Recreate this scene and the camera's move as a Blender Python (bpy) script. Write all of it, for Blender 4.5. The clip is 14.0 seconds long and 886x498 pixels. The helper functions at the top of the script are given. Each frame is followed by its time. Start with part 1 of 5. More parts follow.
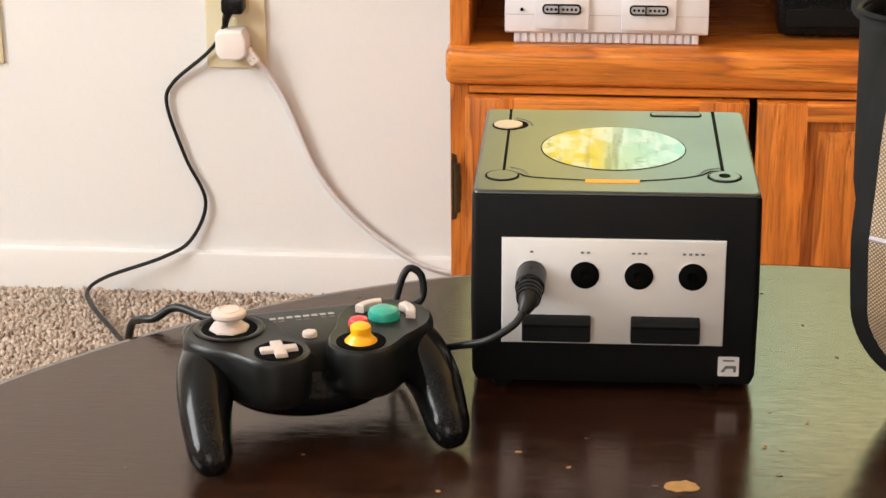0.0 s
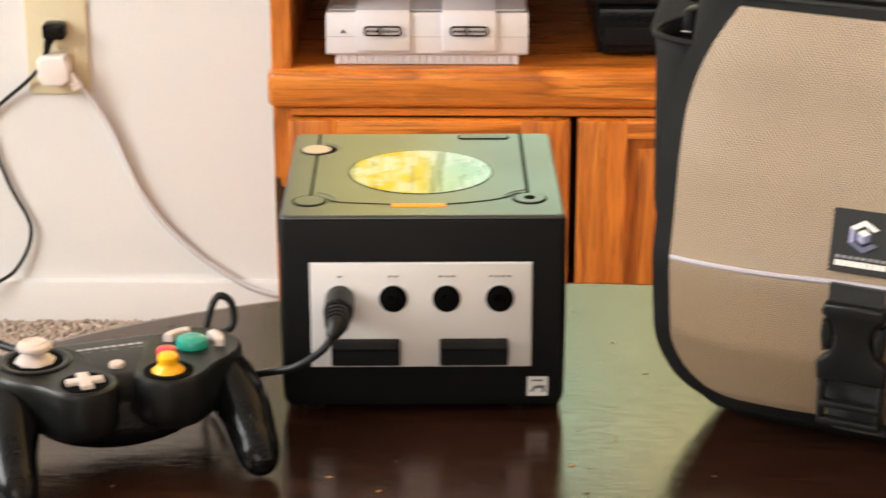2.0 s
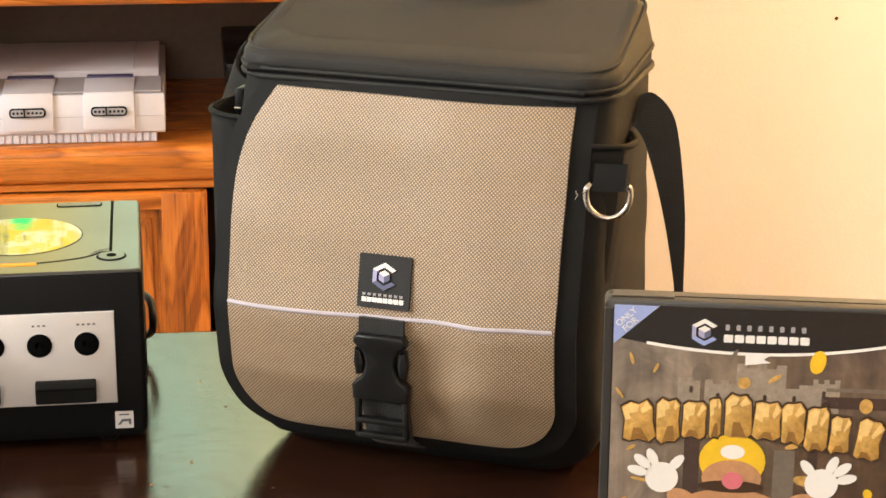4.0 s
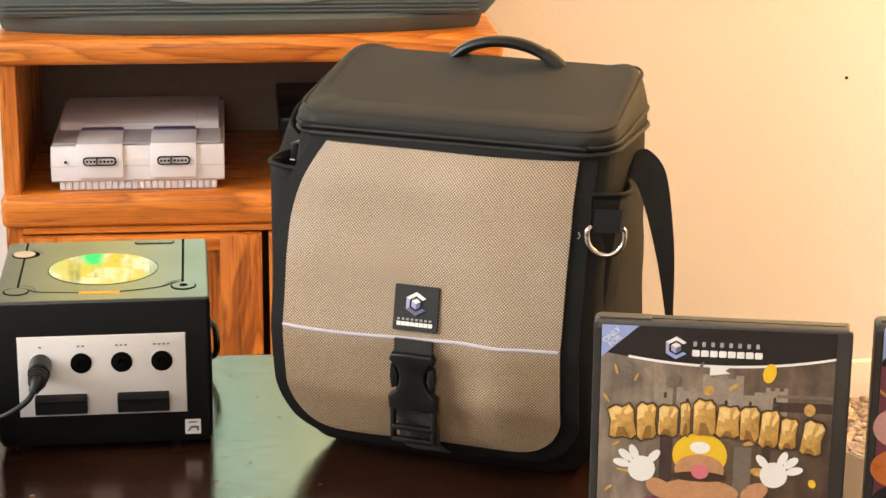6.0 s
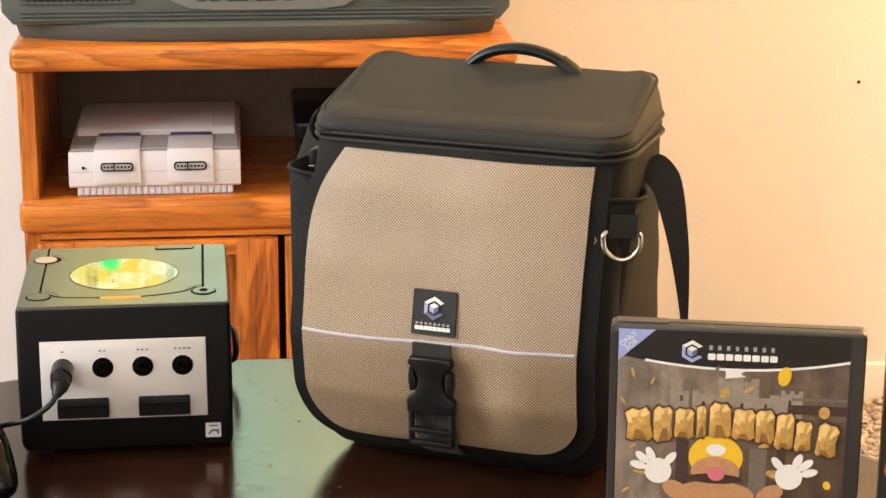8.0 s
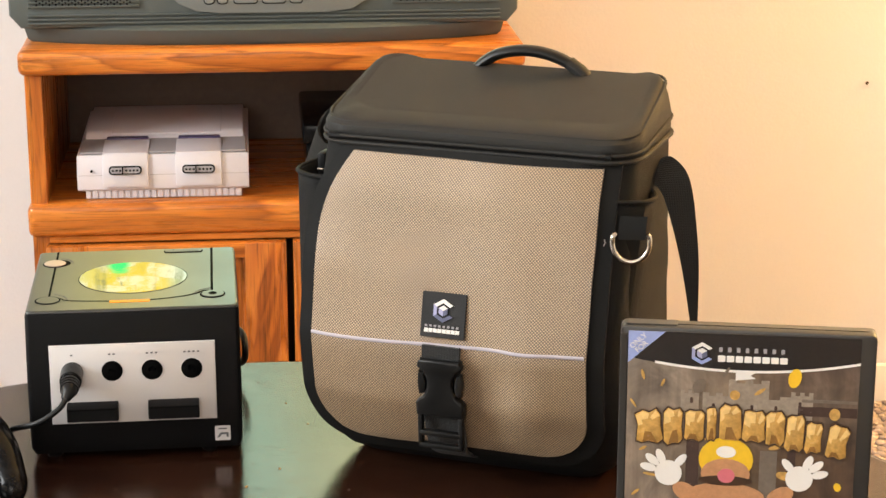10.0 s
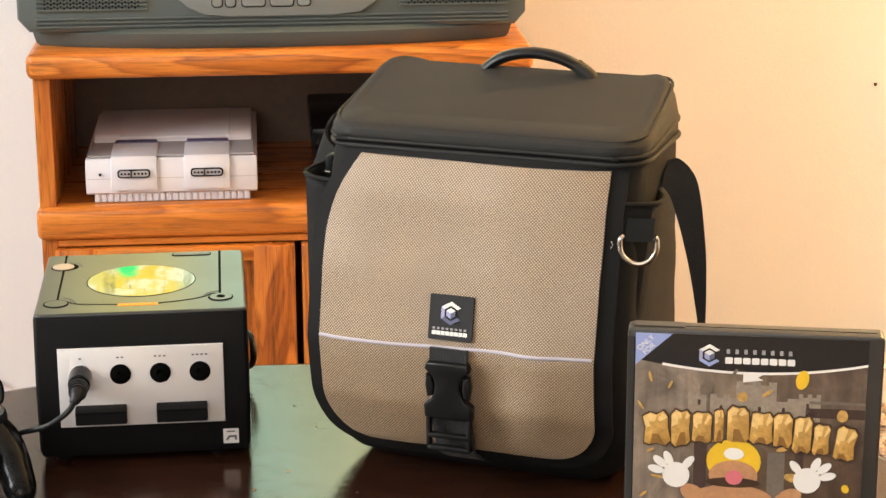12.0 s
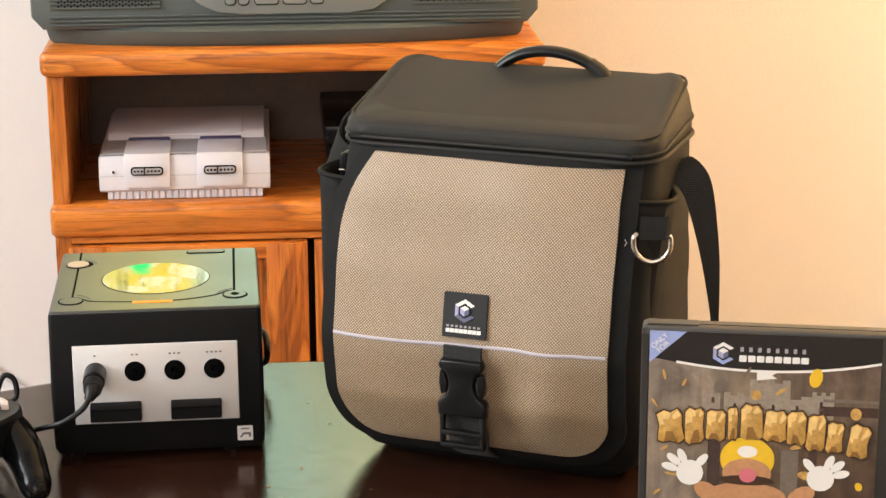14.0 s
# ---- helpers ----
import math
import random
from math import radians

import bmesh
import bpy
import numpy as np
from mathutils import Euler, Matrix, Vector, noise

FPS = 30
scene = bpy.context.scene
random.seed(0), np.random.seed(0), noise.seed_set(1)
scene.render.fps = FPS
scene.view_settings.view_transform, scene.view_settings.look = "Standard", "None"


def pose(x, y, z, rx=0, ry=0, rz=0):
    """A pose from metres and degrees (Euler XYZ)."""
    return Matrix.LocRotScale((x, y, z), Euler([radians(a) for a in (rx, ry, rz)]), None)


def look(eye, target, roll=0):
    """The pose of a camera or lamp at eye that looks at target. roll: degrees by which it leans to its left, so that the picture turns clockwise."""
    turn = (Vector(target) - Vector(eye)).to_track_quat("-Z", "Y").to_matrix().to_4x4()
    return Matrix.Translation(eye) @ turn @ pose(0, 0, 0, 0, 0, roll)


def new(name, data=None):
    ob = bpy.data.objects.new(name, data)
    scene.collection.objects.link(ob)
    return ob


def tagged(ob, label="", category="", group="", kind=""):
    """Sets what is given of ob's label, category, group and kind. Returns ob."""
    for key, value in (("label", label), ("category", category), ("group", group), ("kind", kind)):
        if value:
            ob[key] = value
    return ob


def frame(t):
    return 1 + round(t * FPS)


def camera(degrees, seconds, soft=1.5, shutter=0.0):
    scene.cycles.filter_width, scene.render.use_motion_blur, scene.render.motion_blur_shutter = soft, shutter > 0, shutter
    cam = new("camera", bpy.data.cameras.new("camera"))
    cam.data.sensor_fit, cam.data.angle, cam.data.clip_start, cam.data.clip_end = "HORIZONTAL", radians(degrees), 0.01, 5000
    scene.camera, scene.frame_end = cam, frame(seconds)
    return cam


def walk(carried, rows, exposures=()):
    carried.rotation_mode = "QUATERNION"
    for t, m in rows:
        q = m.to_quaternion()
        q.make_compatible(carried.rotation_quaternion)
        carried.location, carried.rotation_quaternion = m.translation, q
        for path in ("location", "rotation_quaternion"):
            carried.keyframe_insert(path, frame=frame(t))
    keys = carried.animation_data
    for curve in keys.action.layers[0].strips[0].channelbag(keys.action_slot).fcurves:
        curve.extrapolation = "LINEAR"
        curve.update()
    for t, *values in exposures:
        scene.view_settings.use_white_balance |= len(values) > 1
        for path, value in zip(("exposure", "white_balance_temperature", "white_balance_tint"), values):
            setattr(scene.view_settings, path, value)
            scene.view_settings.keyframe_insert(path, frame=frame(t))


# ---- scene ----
cam = camera(24.49, 14.0, shutter=0.5)
# seconds, eye x, y, z, yaw, pitch, roll
PATH = [
    (0, 0.0048, -0.9764, 0.8883, 5.459, -20.214, -0.394),
    (0.5, 0.0047, -0.9761, 0.8877, 5.234, -20.169, -0.357),
    (1, 0.0047, -0.9767, 0.8884, 4.553, -20.078, -0.297),
    (1.5, 0.0065, -0.9769, 0.8895, 3.225, -19.904, -0.279),
    (2, 0.0246, -0.9776, 0.8929, 0.865, -19.731, -0.066),
    (2.5, 0.0490, -0.9790, 0.8940, -2.242, -19.508, 0.104),
    (3, 0.0696, -0.9803, 0.8974, -6.136, -19.537, 0.269),
    (3.5, 0.1000, -1.0983, 0.9246, -7.294, -18.421, 0.452),
    (4, 0.1021, -1.1441, 0.9328, -7.353, -17.593, 0.438),
    (4.2, 0.0990, -1.1600, 0.9385, -7.440, -17.400, 0.440),
    (6.3, 0.0910, -1.3489, 0.9868, -5.847, -16.213, 0.464),
    (6.5, 0.0883, -1.3511, 0.9883, -5.902, -16.212, 0.453),
    (7, 0.0894, -1.3495, 0.9872, -5.759, -16.148, 0.411),
    (7.5, 0.0893, -1.3492, 0.9866, -5.676, -16.131, 0.359),
    (8, 0.0880, -1.3506, 0.9880, -5.601, -16.158, 0.255),
    (10.5, 0.0871, -1.3498, 0.9880, -5.305, -16.089, -0.035),
    (11, 0.0882, -1.3511, 0.9892, -5.205, -16.091, -0.128),
    (11.5, 0.0889, -1.3499, 0.9883, -5.132, -16.040, -0.196),
    (12, 0.0883, -1.3507, 0.9883, -5.103, -16.029, -0.186),
    (12.5, 0.0884, -1.3507, 0.9885, -5.025, -16.062, -0.198),
    (13, 0.0881, -1.3501, 0.9883, -4.934, -16.108, -0.226),
    (13.5, 0.0867, -1.3510, 0.9876, -4.866, -16.089, -0.234),
    (14, 0.0859, -1.3535, 0.9896, -4.792, -16.105, -0.214),
]
walk(cam, [(t, pose(x, y, z, 90 + pitch, 0, yaw) @ pose(0, 0, 0, 0, 0, roll)) for t, x, y, z, yaw, pitch, roll in PATH],
     exposures=[(0.0, 0.02, 6880, 10), (1.6, 0.02, 6960, 10), (2.5, 0.24, 7120, 10), (3.0, 0.36, 7280, 10), (3.6, 0.28, 7180, 10), (4.2, 0.18, 7080, 10), (6.4, 0.10, 6930, 10), (10.0, 0.08, 6830, 10), (14.0, 0.09, 6700, 10)])

# ---------------------------------------------------------------- plan
TABLE = 0.45                      # height of the table top
WALL = 1.31                       # face of the far wall
WEST, EAST, SOUTH, HEIGHT = -2.6, 2.4, -3.2, 2.45
CAB_L, CAB_R, CAB_F, CAB_B = -0.171, 0.392, 0.948, 1.275

# ---------------------------------------------------------------- light
world = bpy.data.worlds.new("world")
scene.world = world
world.use_nodes = True
wn = world.node_tree
sky = wn.nodes.new("ShaderNodeTexSky")
sky.sky_type, sky.sun_disc, sky.sun_elevation, sky.sun_rotation = "NISHITA", False, radians(40), radians(100)
wn.nodes["Background"].inputs["Strength"].default_value = 0.1
wn.links.new(sky.outputs["Color"], wn.nodes["Background"].inputs["Color"])


def lamp(name, kind, where, target, power, colour, size=0.1, size_y=0.1):
    data = bpy.data.lights.new(name, kind)
    data.energy, data.color = power, colour
    if kind == "AREA":
        data.shape, data.size, data.size_y = "RECTANGLE", size, size_y
    else:
        data.shadow_soft_size = size
    ob = new(name, data)
    ob.matrix_world = look(where, target)
    return ob


# daylight in the window of the west wall, and an unseen fill added behind the camera
lamp("west_window_light", "AREA", (WEST - 0.02, -0.55, 1.78), (0.0, -0.35, 0.75), 118, (0.91, 0.965, 1.0), 1.5, 1.2)
lamp("south_fill_light", "AREA", (-0.55, SOUTH - 0.02, 1.65), (0.0, 0.3, 0.6), 24, (1.0, 0.93, 0.86), 1.5, 1.2)
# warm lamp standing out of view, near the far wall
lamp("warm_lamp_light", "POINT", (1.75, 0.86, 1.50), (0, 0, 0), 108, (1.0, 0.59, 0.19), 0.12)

# ---------------------------------------------------------------- materials
def node(nt, kind, **values):
    n = nt.nodes.new(kind)
    for key, value in values.items():
        n.inputs[key].default_value = value
    return n


def blend(nt, fac, a, b, mode="MIX"):
    m = nt.nodes.new("ShaderNodeMix")
    m.data_type, m.blend_type = "RGBA", mode
    for socket, value in ((m.inputs[0], fac), (m.inputs[6], a), (m.inputs[7], b)):
        if isinstance(value, bpy.types.NodeSocket):
            nt.links.new(value, socket)
        else:
            socket.default_value = value if isinstance(value, (int, float)) else (*value, 1)
    return m.outputs[2]


def ramp(nt, fac, stops):
    r = nt.nodes.new("ShaderNodeValToRGB")
    while len(r.color_ramp.elements) < len(stops):
        r.color_ramp.elements.new(0.5)
    for e, (at, c) in zip(r.color_ramp.elements, stops):
        e.position, e.color = at, (*c, 1) if not isinstance(c, float) else (c, c, c, 1)
    nt.links.new(fac, r.inputs[0])
    return r.outputs[0]


def coords(nt, scale=(1, 1, 1), turn=(0, 0, 0)):
    c, m = nt.nodes.new("ShaderNodeTexCoord"), nt.nodes.new("ShaderNodeMapping")
    m.inputs["Scale"].default_value, m.inputs["Rotation"].default_value = scale, turn
    nt.links.new(c.outputs["Object"], m.inputs["Vector"])
    return m.outputs["Vector"]


def noise_of(nt, vec, scale, detail=4, rough=0.55, distort=0.0):
    n = node(nt, "ShaderNodeTexNoise", Scale=scale, Detail=detail, Roughness=rough, Distortion=distort)
    nt.links.new(vec, n.inputs["Vector"])
    return n.outputs["Fac"]


def bump(nt, bsdf, height, strength, distance):
    b = node(nt, "ShaderNodeBump", Strength=strength, Distance=distance)
    nt.links.new(height, b.inputs["Height"])
    nt.links.new(b.outputs["Normal"], bsdf.inputs["Normal"])


def start(name):
    m = bpy.data.materials.new(name)
    m.use_nodes = True
    nt = m.node_tree
    return m, nt, nt.nodes["Principled BSDF"]


def surface(name, colour, rough=0.5, metal=0.0, vary=0.12, grain=400.0, relief=0.0, broad=12.0, spec=0.5, coat=0.0):
    """A plain material with broad and fine variation of colour, gloss and relief."""
    m, nt, b = start(name)
    vec = coords(nt)
    fine, wide = noise_of(nt, vec, grain, 3), noise_of(nt, vec, broad, 5)
    dark = tuple(c * (1 - vary) for c in colour)
    light = tuple(min(1.0, c * (1 + vary)) for c in colour)
    c = blend(nt, wide, dark, light)
    nt.links.new(blend(nt, 0.35, c, ramp(nt, fine, [(0.3, dark), (0.7, light)])), b.inputs["Base Color"])
    r = nt.nodes.new("ShaderNodeMapRange")
    r.inputs["To Min"].default_value, r.inputs["To Max"].default_value = max(0.0, rough - 0.08), min(1.0, rough + 0.08)
    nt.links.new(wide, r.inputs["Value"])
    nt.links.new(r.outputs["Result"], b.inputs["Roughness"])
    b.inputs["Metallic"].default_value, b.inputs["Specular IOR Level"].default_value = metal, spec
    b.inputs["Coat Weight"].default_value = coat
    if relief:
        bump(nt, b, fine, 0.5, relief)
    return m


def wood(name, light, mid, dark, along="x", rough=0.35, scale=1.0):
    """Stained oak: soft figure, cathedral rings and fine dark pores, all along one axis."""
    m, nt, b = start(name)

    def run(length, width):
        k = {"x": (length, width, width), "z": (width, width, length), "y": (width, length, width)}[along]
        return coords(nt, tuple(v * scale for v in k))

    flow = noise_of(nt, run(2.4, 34), 1.0, 8, 0.66, 1.4)
    # growth rings as the contour lines of a stretched field
    field = nt.nodes.new("ShaderNodeMath")
    field.operation = "MULTIPLY"
    field.inputs[1].default_value = 11.0
    nt.links.new(noise_of(nt, run(1.5, 13), 1.0, 4, 0.42, 0.6), field.inputs[0])
    w = nt.nodes.new("ShaderNodeMath")
    w.operation = "FRACT"
    nt.links.new(field.outputs[0], w.inputs[0])
    soft = tuple(0.5 * (p + q) for p, q in zip(mid, dark))
    base = ramp(nt, flow, [(0.26, soft), (0.44, mid), (0.66, light)])
    rings = ramp(nt, w.outputs[0], [(0.0, mid), (0.06, dark), (0.14, soft), (0.42, mid), (0.90, light), (1.0, mid)])
    pores = ramp(nt, noise_of(nt, run(22, 700), 1.0, 3), [(0.36, 0.42), (0.50, 1.0)])
    ticks = ramp(nt, noise_of(nt, run(9, 190), 1.0, 4, 0.7), [(0.33, 0.30), (0.45, 1.0)])
    c = blend(nt, 0.62, base, rings)
    c = blend(nt, 0.55, c, blend(nt, 1.0, c, pores, "MULTIPLY"))
    c = blend(nt, 0.75, c, blend(nt, 1.0, c, ticks, "MULTIPLY"))
    nt.links.new(c, b.inputs["Base Color"])
    nt.links.new(ramp(nt, flow, [(0.3, rough + 0.08), (0.7, rough - 0.08)]), b.inputs["Roughness"])
    b.inputs["Specular IOR Level"].default_value = 0.45
    bump(nt, b, ticks, 0.25, 0.0005)
    return m


def lacquer(name):
    """Dark lacquered table top with long brush streaks and dull patches."""
    m, nt, b = start(name)
    vec = coords(nt, (6, 60, 60))
    streak, patch = noise_of(nt, vec, 3.0, 6, 0.6, 0.6), noise_of(nt, coords(nt), 9.0, 5)
    nt.links.new(ramp(nt, streak, [(0.3, (0.013, 0.0050, 0.0028)), (0.7, (0.034, 0.0132, 0.0074))]), b.inputs["Base Color"])
    nt.links.new(ramp(nt, blend(nt, 0.5, patch, streak), [(0.3, 0.12), (0.75, 0.20)]), b.inputs["Roughness"])
    b.inputs["Specular IOR Level"].default_value = 0.44
    b.inputs["Specular Tint"].default_value = (1.0, 0.74, 0.58, 1)
    fine = noise_of(nt, coords(nt, (0.06, 1, 1)), 420, 4, 0.65)
    pores = ramp(nt, noise_of(nt, coords(nt, (0.10, 1, 1)), 620, 3, 0.7), [(0.36, 0.0), (0.50, 1.0)])
    bump(nt, b, blend(nt, 0.22, blend(nt, 0.35, streak, fine), pores), 0.13, 0.0011)
    return m


def cloth(name, light, dark, pitch, rough=0.8, relief=0.0005, turn=45, spec=0.5):
    """Woven fabric: a fine checkered weave with thread relief."""
    m, nt, b = start(name)
    vec = coords(nt, (1, 1, 1), (0, radians(turn), 0))
    waves = []
    for axis in "XZ":
        w = node(nt, "ShaderNodeTexWave", Scale=1.0 / pitch / 3.2, Distortion=0.2, Detail=1.0)
        w.bands_direction = axis
        nt.links.new(vec, w.inputs["Vector"])
        waves.append(w.outputs["Fac"])
    mul = nt.nodes.new("ShaderNodeMath")
    mul.operation = "MULTIPLY"
    nt.links.new(waves[0], mul.inputs[0])
    nt.links.new(waves[1], mul.inputs[1])
    wide = noise_of(nt, coords(nt), 14, 4)
    c = ramp(nt, mul.outputs[0], [(0.0, dark), (0.6, light)])
    c = blend(nt, 0.08, c, ramp(nt, wide, [(0.3, dark), (0.75, light)]))
    nt.links.new(c, b.inputs["Base Color"])
    b.inputs["Roughness"].default_value = rough
    b.inputs["Sheen Weight"].default_value = 0.1
    b.inputs["Specular IOR Level"].default_value = spec
    bump(nt, b, mul.outputs[0], 0.8, relief)
    return m


def pile(name):
    m, nt, b = start(name)
    g = nt.nodes.new("ShaderNodeNewGeometry")
    c = ramp(nt, g.outputs["Random Per Island"], [(0.0, (0.16, 0.11, 0.085)), (0.25, (0.36, 0.27, 0.21)), (0.6, (0.50, 0.40, 0.33)), (1.0, (0.66, 0.56, 0.48))])
    nt.links.new(blend(nt, noise_of(nt, coords(nt), 9, 4), c, (0.45, 0.36, 0.30)), b.inputs["Base Color"])
    b.inputs["Roughness"].default_value = 0.95
    b.inputs["Specular IOR Level"].default_value = 0.1
    return m


def glow(name):
    """The lit picture on the television tube: yellow on one side, pale green and blue-green on the other."""
    m, nt, b = start(name)
    c = nt.nodes.new("ShaderNodeTexCoord")
    sep = nt.nodes.new("ShaderNodeSeparateXYZ")
    nt.links.new(c.outputs["Generated"], sep.inputs[0])
    across = ramp(nt, sep.outputs["X"], [(0.0, (0.60, 0.68, 0.34)), (0.10, (0.72, 0.56, 0.03)), (0.24, (0.92, 0.64, 0.015)), (0.285, (0.62, 0.70, 0.36)), (0.45, (0.40, 0.84, 0.74)), (0.75, (0.92, 0.90, 0.46)), (1.0, (0.80, 0.86, 0.46))])
    low = ramp(nt, sep.outputs["X"], [(0.0, (0.50, 0.60, 0.34)), (0.14, (0.62, 0.50, 0.05)), (0.26, (0.60, 0.46, 0.05)), (0.30, (0.38, 0.58, 0.42)), (0.45, (0.33, 0.58, 0.45)), (0.58, (0.46, 0.56, 0.32)), (1.0, (0.44, 0.52, 0.30))])
    up = ramp(nt, sep.outputs["Z"], [(0.38, 0.0), (0.56, 1.0)])
    c1 = blend(nt, up, low, across)
    blot = noise_of(nt, coords(nt, (1, 1, 2.2)), 34, 5, 0.65)
    c1 = blend(nt, ramp(nt, blot, [(0.50, 0.0), (0.58, 0.5)]), c1, (0.86, 0.90, 0.72))
    streak = noise_of(nt, coords(nt, (9, 1, 1.6), (0, radians(12), 0)), 5, 4, 0.6)
    c1 = blend(nt, ramp(nt, streak, [(0.36, 0.55), (0.46, 0.0)]), c1, (0.22, 0.24, 0.08))
    scribble = noise_of(nt, coords(nt, (1, 1, 2.6), (0, radians(20), 0)), 48, 4, 0.6, 1.5)
    c1 = blend(nt, ramp(nt, scribble, [(0.34, 0.75), (0.42, 0.0)]), c1, (0.20, 0.22, 0.10))
    spot = nt.nodes.new("ShaderNodeVectorMath")
    spot.operation = "DISTANCE"
    nt.links.new(coords(nt, (1, 0, 1)), spot.inputs[0])
    spot.inputs[1].default_value = (-0.180, 0, 0.247)
    c1 = blend(nt, ramp(nt, spot.outputs["Value"], [(0.010, 1.0), (0.014, 0.0)]), c1, (0.02, 0.75, 0.16))
    nt.links.new(c1, b.inputs["Emission Color"])
    b.inputs["Emission Strength"].default_value = 4.8
    b.inputs["Base Color"].default_value = (0.02, 0.02, 0.02, 1)
    b.inputs["Roughness"].default_value = 0.1
    return m


def mirror(name, colour):
    """Tinted foil under clear plastic, almost a true mirror."""
    m, nt, b = start(name)
    nt.links.new(blend(nt, noise_of(nt, coords(nt), 40, 4), colour, tuple(c * 0.8 for c in colour)), b.inputs["Base Color"])
    b.inputs["Metallic"].default_value, b.inputs["Roughness"].default_value = 1.0, 0.025
    bump(nt, b, noise_of(nt, coords(nt), 60, 2), 0.06, 0.0005)
    return m


def cover_print(name):
    """Printed picture of a dim hall: pale haze to one side, brown walls with pillars, dark to the other."""
    m, nt, b = start(name)
    c = nt.nodes.new("ShaderNodeTexCoord")
    sep = nt.nodes.new("ShaderNodeSeparateXYZ")
    nt.links.new(c.outputs["Generated"], sep.inputs[0])
    cloud = noise_of(nt, coords(nt, (1, 1, 0.8)), 42, 5, 0.6, 0.8)
    pillar = noise_of(nt, coords(nt, (1, 1, 0.06)), 120, 4, 0.6)
    across = ramp(nt, sep.outputs["X"], [(0.0, (0.33, 0.27, 0.215)), (0.22, (0.25, 0.20, 0.155)), (0.50, (0.20, 0.135, 0.080)), (0.70, (0.085, 0.042, 0.022)), (1.0, (0.040, 0.019, 0.013))])
    down = ramp(nt, sep.outputs["Z"], [(0.40, (0.055, 0.030, 0.018)), (0.62, (0.14, 0.088, 0.048)), (0.80, (0.24, 0.18, 0.13)), (0.92, (0.14, 0.11, 0.09))])
    col = blend(nt, 0.45, across, down)
    col = blend(nt, 0.75, col, blend(nt, 1.0, col, ramp(nt, pillar, [(0.30, 0.62), (0.52, 1.0), (0.72, 1.25)]), "MULTIPLY"))
    col = blend(nt, 0.70, col, blend(nt, 1.0, col, ramp(nt, cloud, [(0.28, 0.30), (0.52, 0.95), (0.74, 1.9)]), "MULTIPLY"))
    nt.links.new(col, b.inputs["Base Color"])
    b.inputs["Roughness"].default_value = 0.2
    return m


PAINT = surface("wall_paint", (0.735, 0.730, 0.727), 0.7, vary=0.025, grain=260, relief=0.0006, broad=2.5)
TRIM = surface("trim_paint", (0.735, 0.720, 0.712), 0.5, vary=0.03, grain=300, broad=5)
PILE = pile("carpet_pile")
BACKING = surface("carpet_backing", (0.45, 0.36, 0.29), 0.95, vary=0.25, grain=300, relief=0.003)
OAK_X = wood("oak_along", (0.69, 0.238, 0.042), (0.51, 0.145, 0.020), (0.17, 0.035, 0.005), "x", 0.3)
OAK_Z = wood("oak_upright", (0.62, 0.205, 0.036), (0.44, 0.120, 0.017), (0.15, 0.031, 0.005), "z", 0.3)
OAK_Y = wood("oak_deep", (0.50, 0.19, 0.045), (0.38, 0.12, 0.024), (0.19, 0.05, 0.010), "y", 0.3)
BOARD = surface("dark_back_board", (0.19, 0.135, 0.105), 0.7, vary=0.2, grain=120)
LACQUER = lacquer("dark_lacquered_wood")
CHIP = surface("bare_wood_chip", (0.32, 0.175, 0.06), 0.6, vary=0.4, grain=220)
SCUFF = surface("pale_scuff", (0.13, 0.085, 0.06), 0.5, vary=0.3, grain=900)
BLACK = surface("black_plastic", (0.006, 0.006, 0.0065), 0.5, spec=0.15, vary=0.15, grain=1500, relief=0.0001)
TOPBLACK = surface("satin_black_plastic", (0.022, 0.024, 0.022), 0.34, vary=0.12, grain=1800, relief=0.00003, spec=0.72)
GLOSS = surface("polished_black_plastic", (0.0045, 0.0045, 0.005), 0.17, spec=0.17, vary=0.2, grain=900, relief=0.00004, broad=30)
FACEBLACK = surface("matt_controller_face", (0.0045, 0.005, 0.005), 0.38, vary=0.15, grain=1400, relief=0.00004, spec=0.27)
HOLE = surface("dark_recess", (0.003, 0.003, 0.003), 0.9, vary=0.1, spec=0.05)
SILVER = surface("silver_panel", (0.72, 0.70, 0.70), 0.42, 0.22, vary=0.05, grain=2500, broad=20)
INK = surface("grey_print", (0.12, 0.12, 0.13), 0.6)
SEAM = surface("black_seam", (0.004, 0.004, 0.004), 0.9, spec=0.05)
JEWEL = mirror("mirror_foil_disc", (0.108, 0.110, 0.105))
AMBER = surface("amber_lens", (0.85, 0.29, 0.02), 0.45, vary=0.15, spec=0.2)
CREAM = surface("pale_grey_button", (0.51, 0.43, 0.40), 0.4, vary=0.05, grain=900)
TANBUTTON = surface("tan_grey_button", (0.38, 0.30, 0.25), 0.4, vary=0.06, grain=900)
GREEN = surface("green_button", (0.004, 0.27, 0.21), 0.2, vary=0.08)
RED = surface("red_button", (0.62, 0.035, 0.04), 0.25, vary=0.08)
YELLOW = surface("yellow_stick", (0.88, 0.42, 0.01), 0.35, vary=0.06)
CORD = surface("black_cord", (0.006, 0.006, 0.0065), 0.4, spec=0.3, vary=0.2, grain=600)
WHITECORD = surface("white_cord", (0.66, 0.63, 0.64), 0.45, vary=0.08)
IVORY = surface("ivory_plate", (0.64, 0.565, 0.385), 0.4, vary=0.04, grain=500)
WHITEPL = surface("white_plastic", (0.80, 0.74, 0.71), 0.4, vary=0.03)
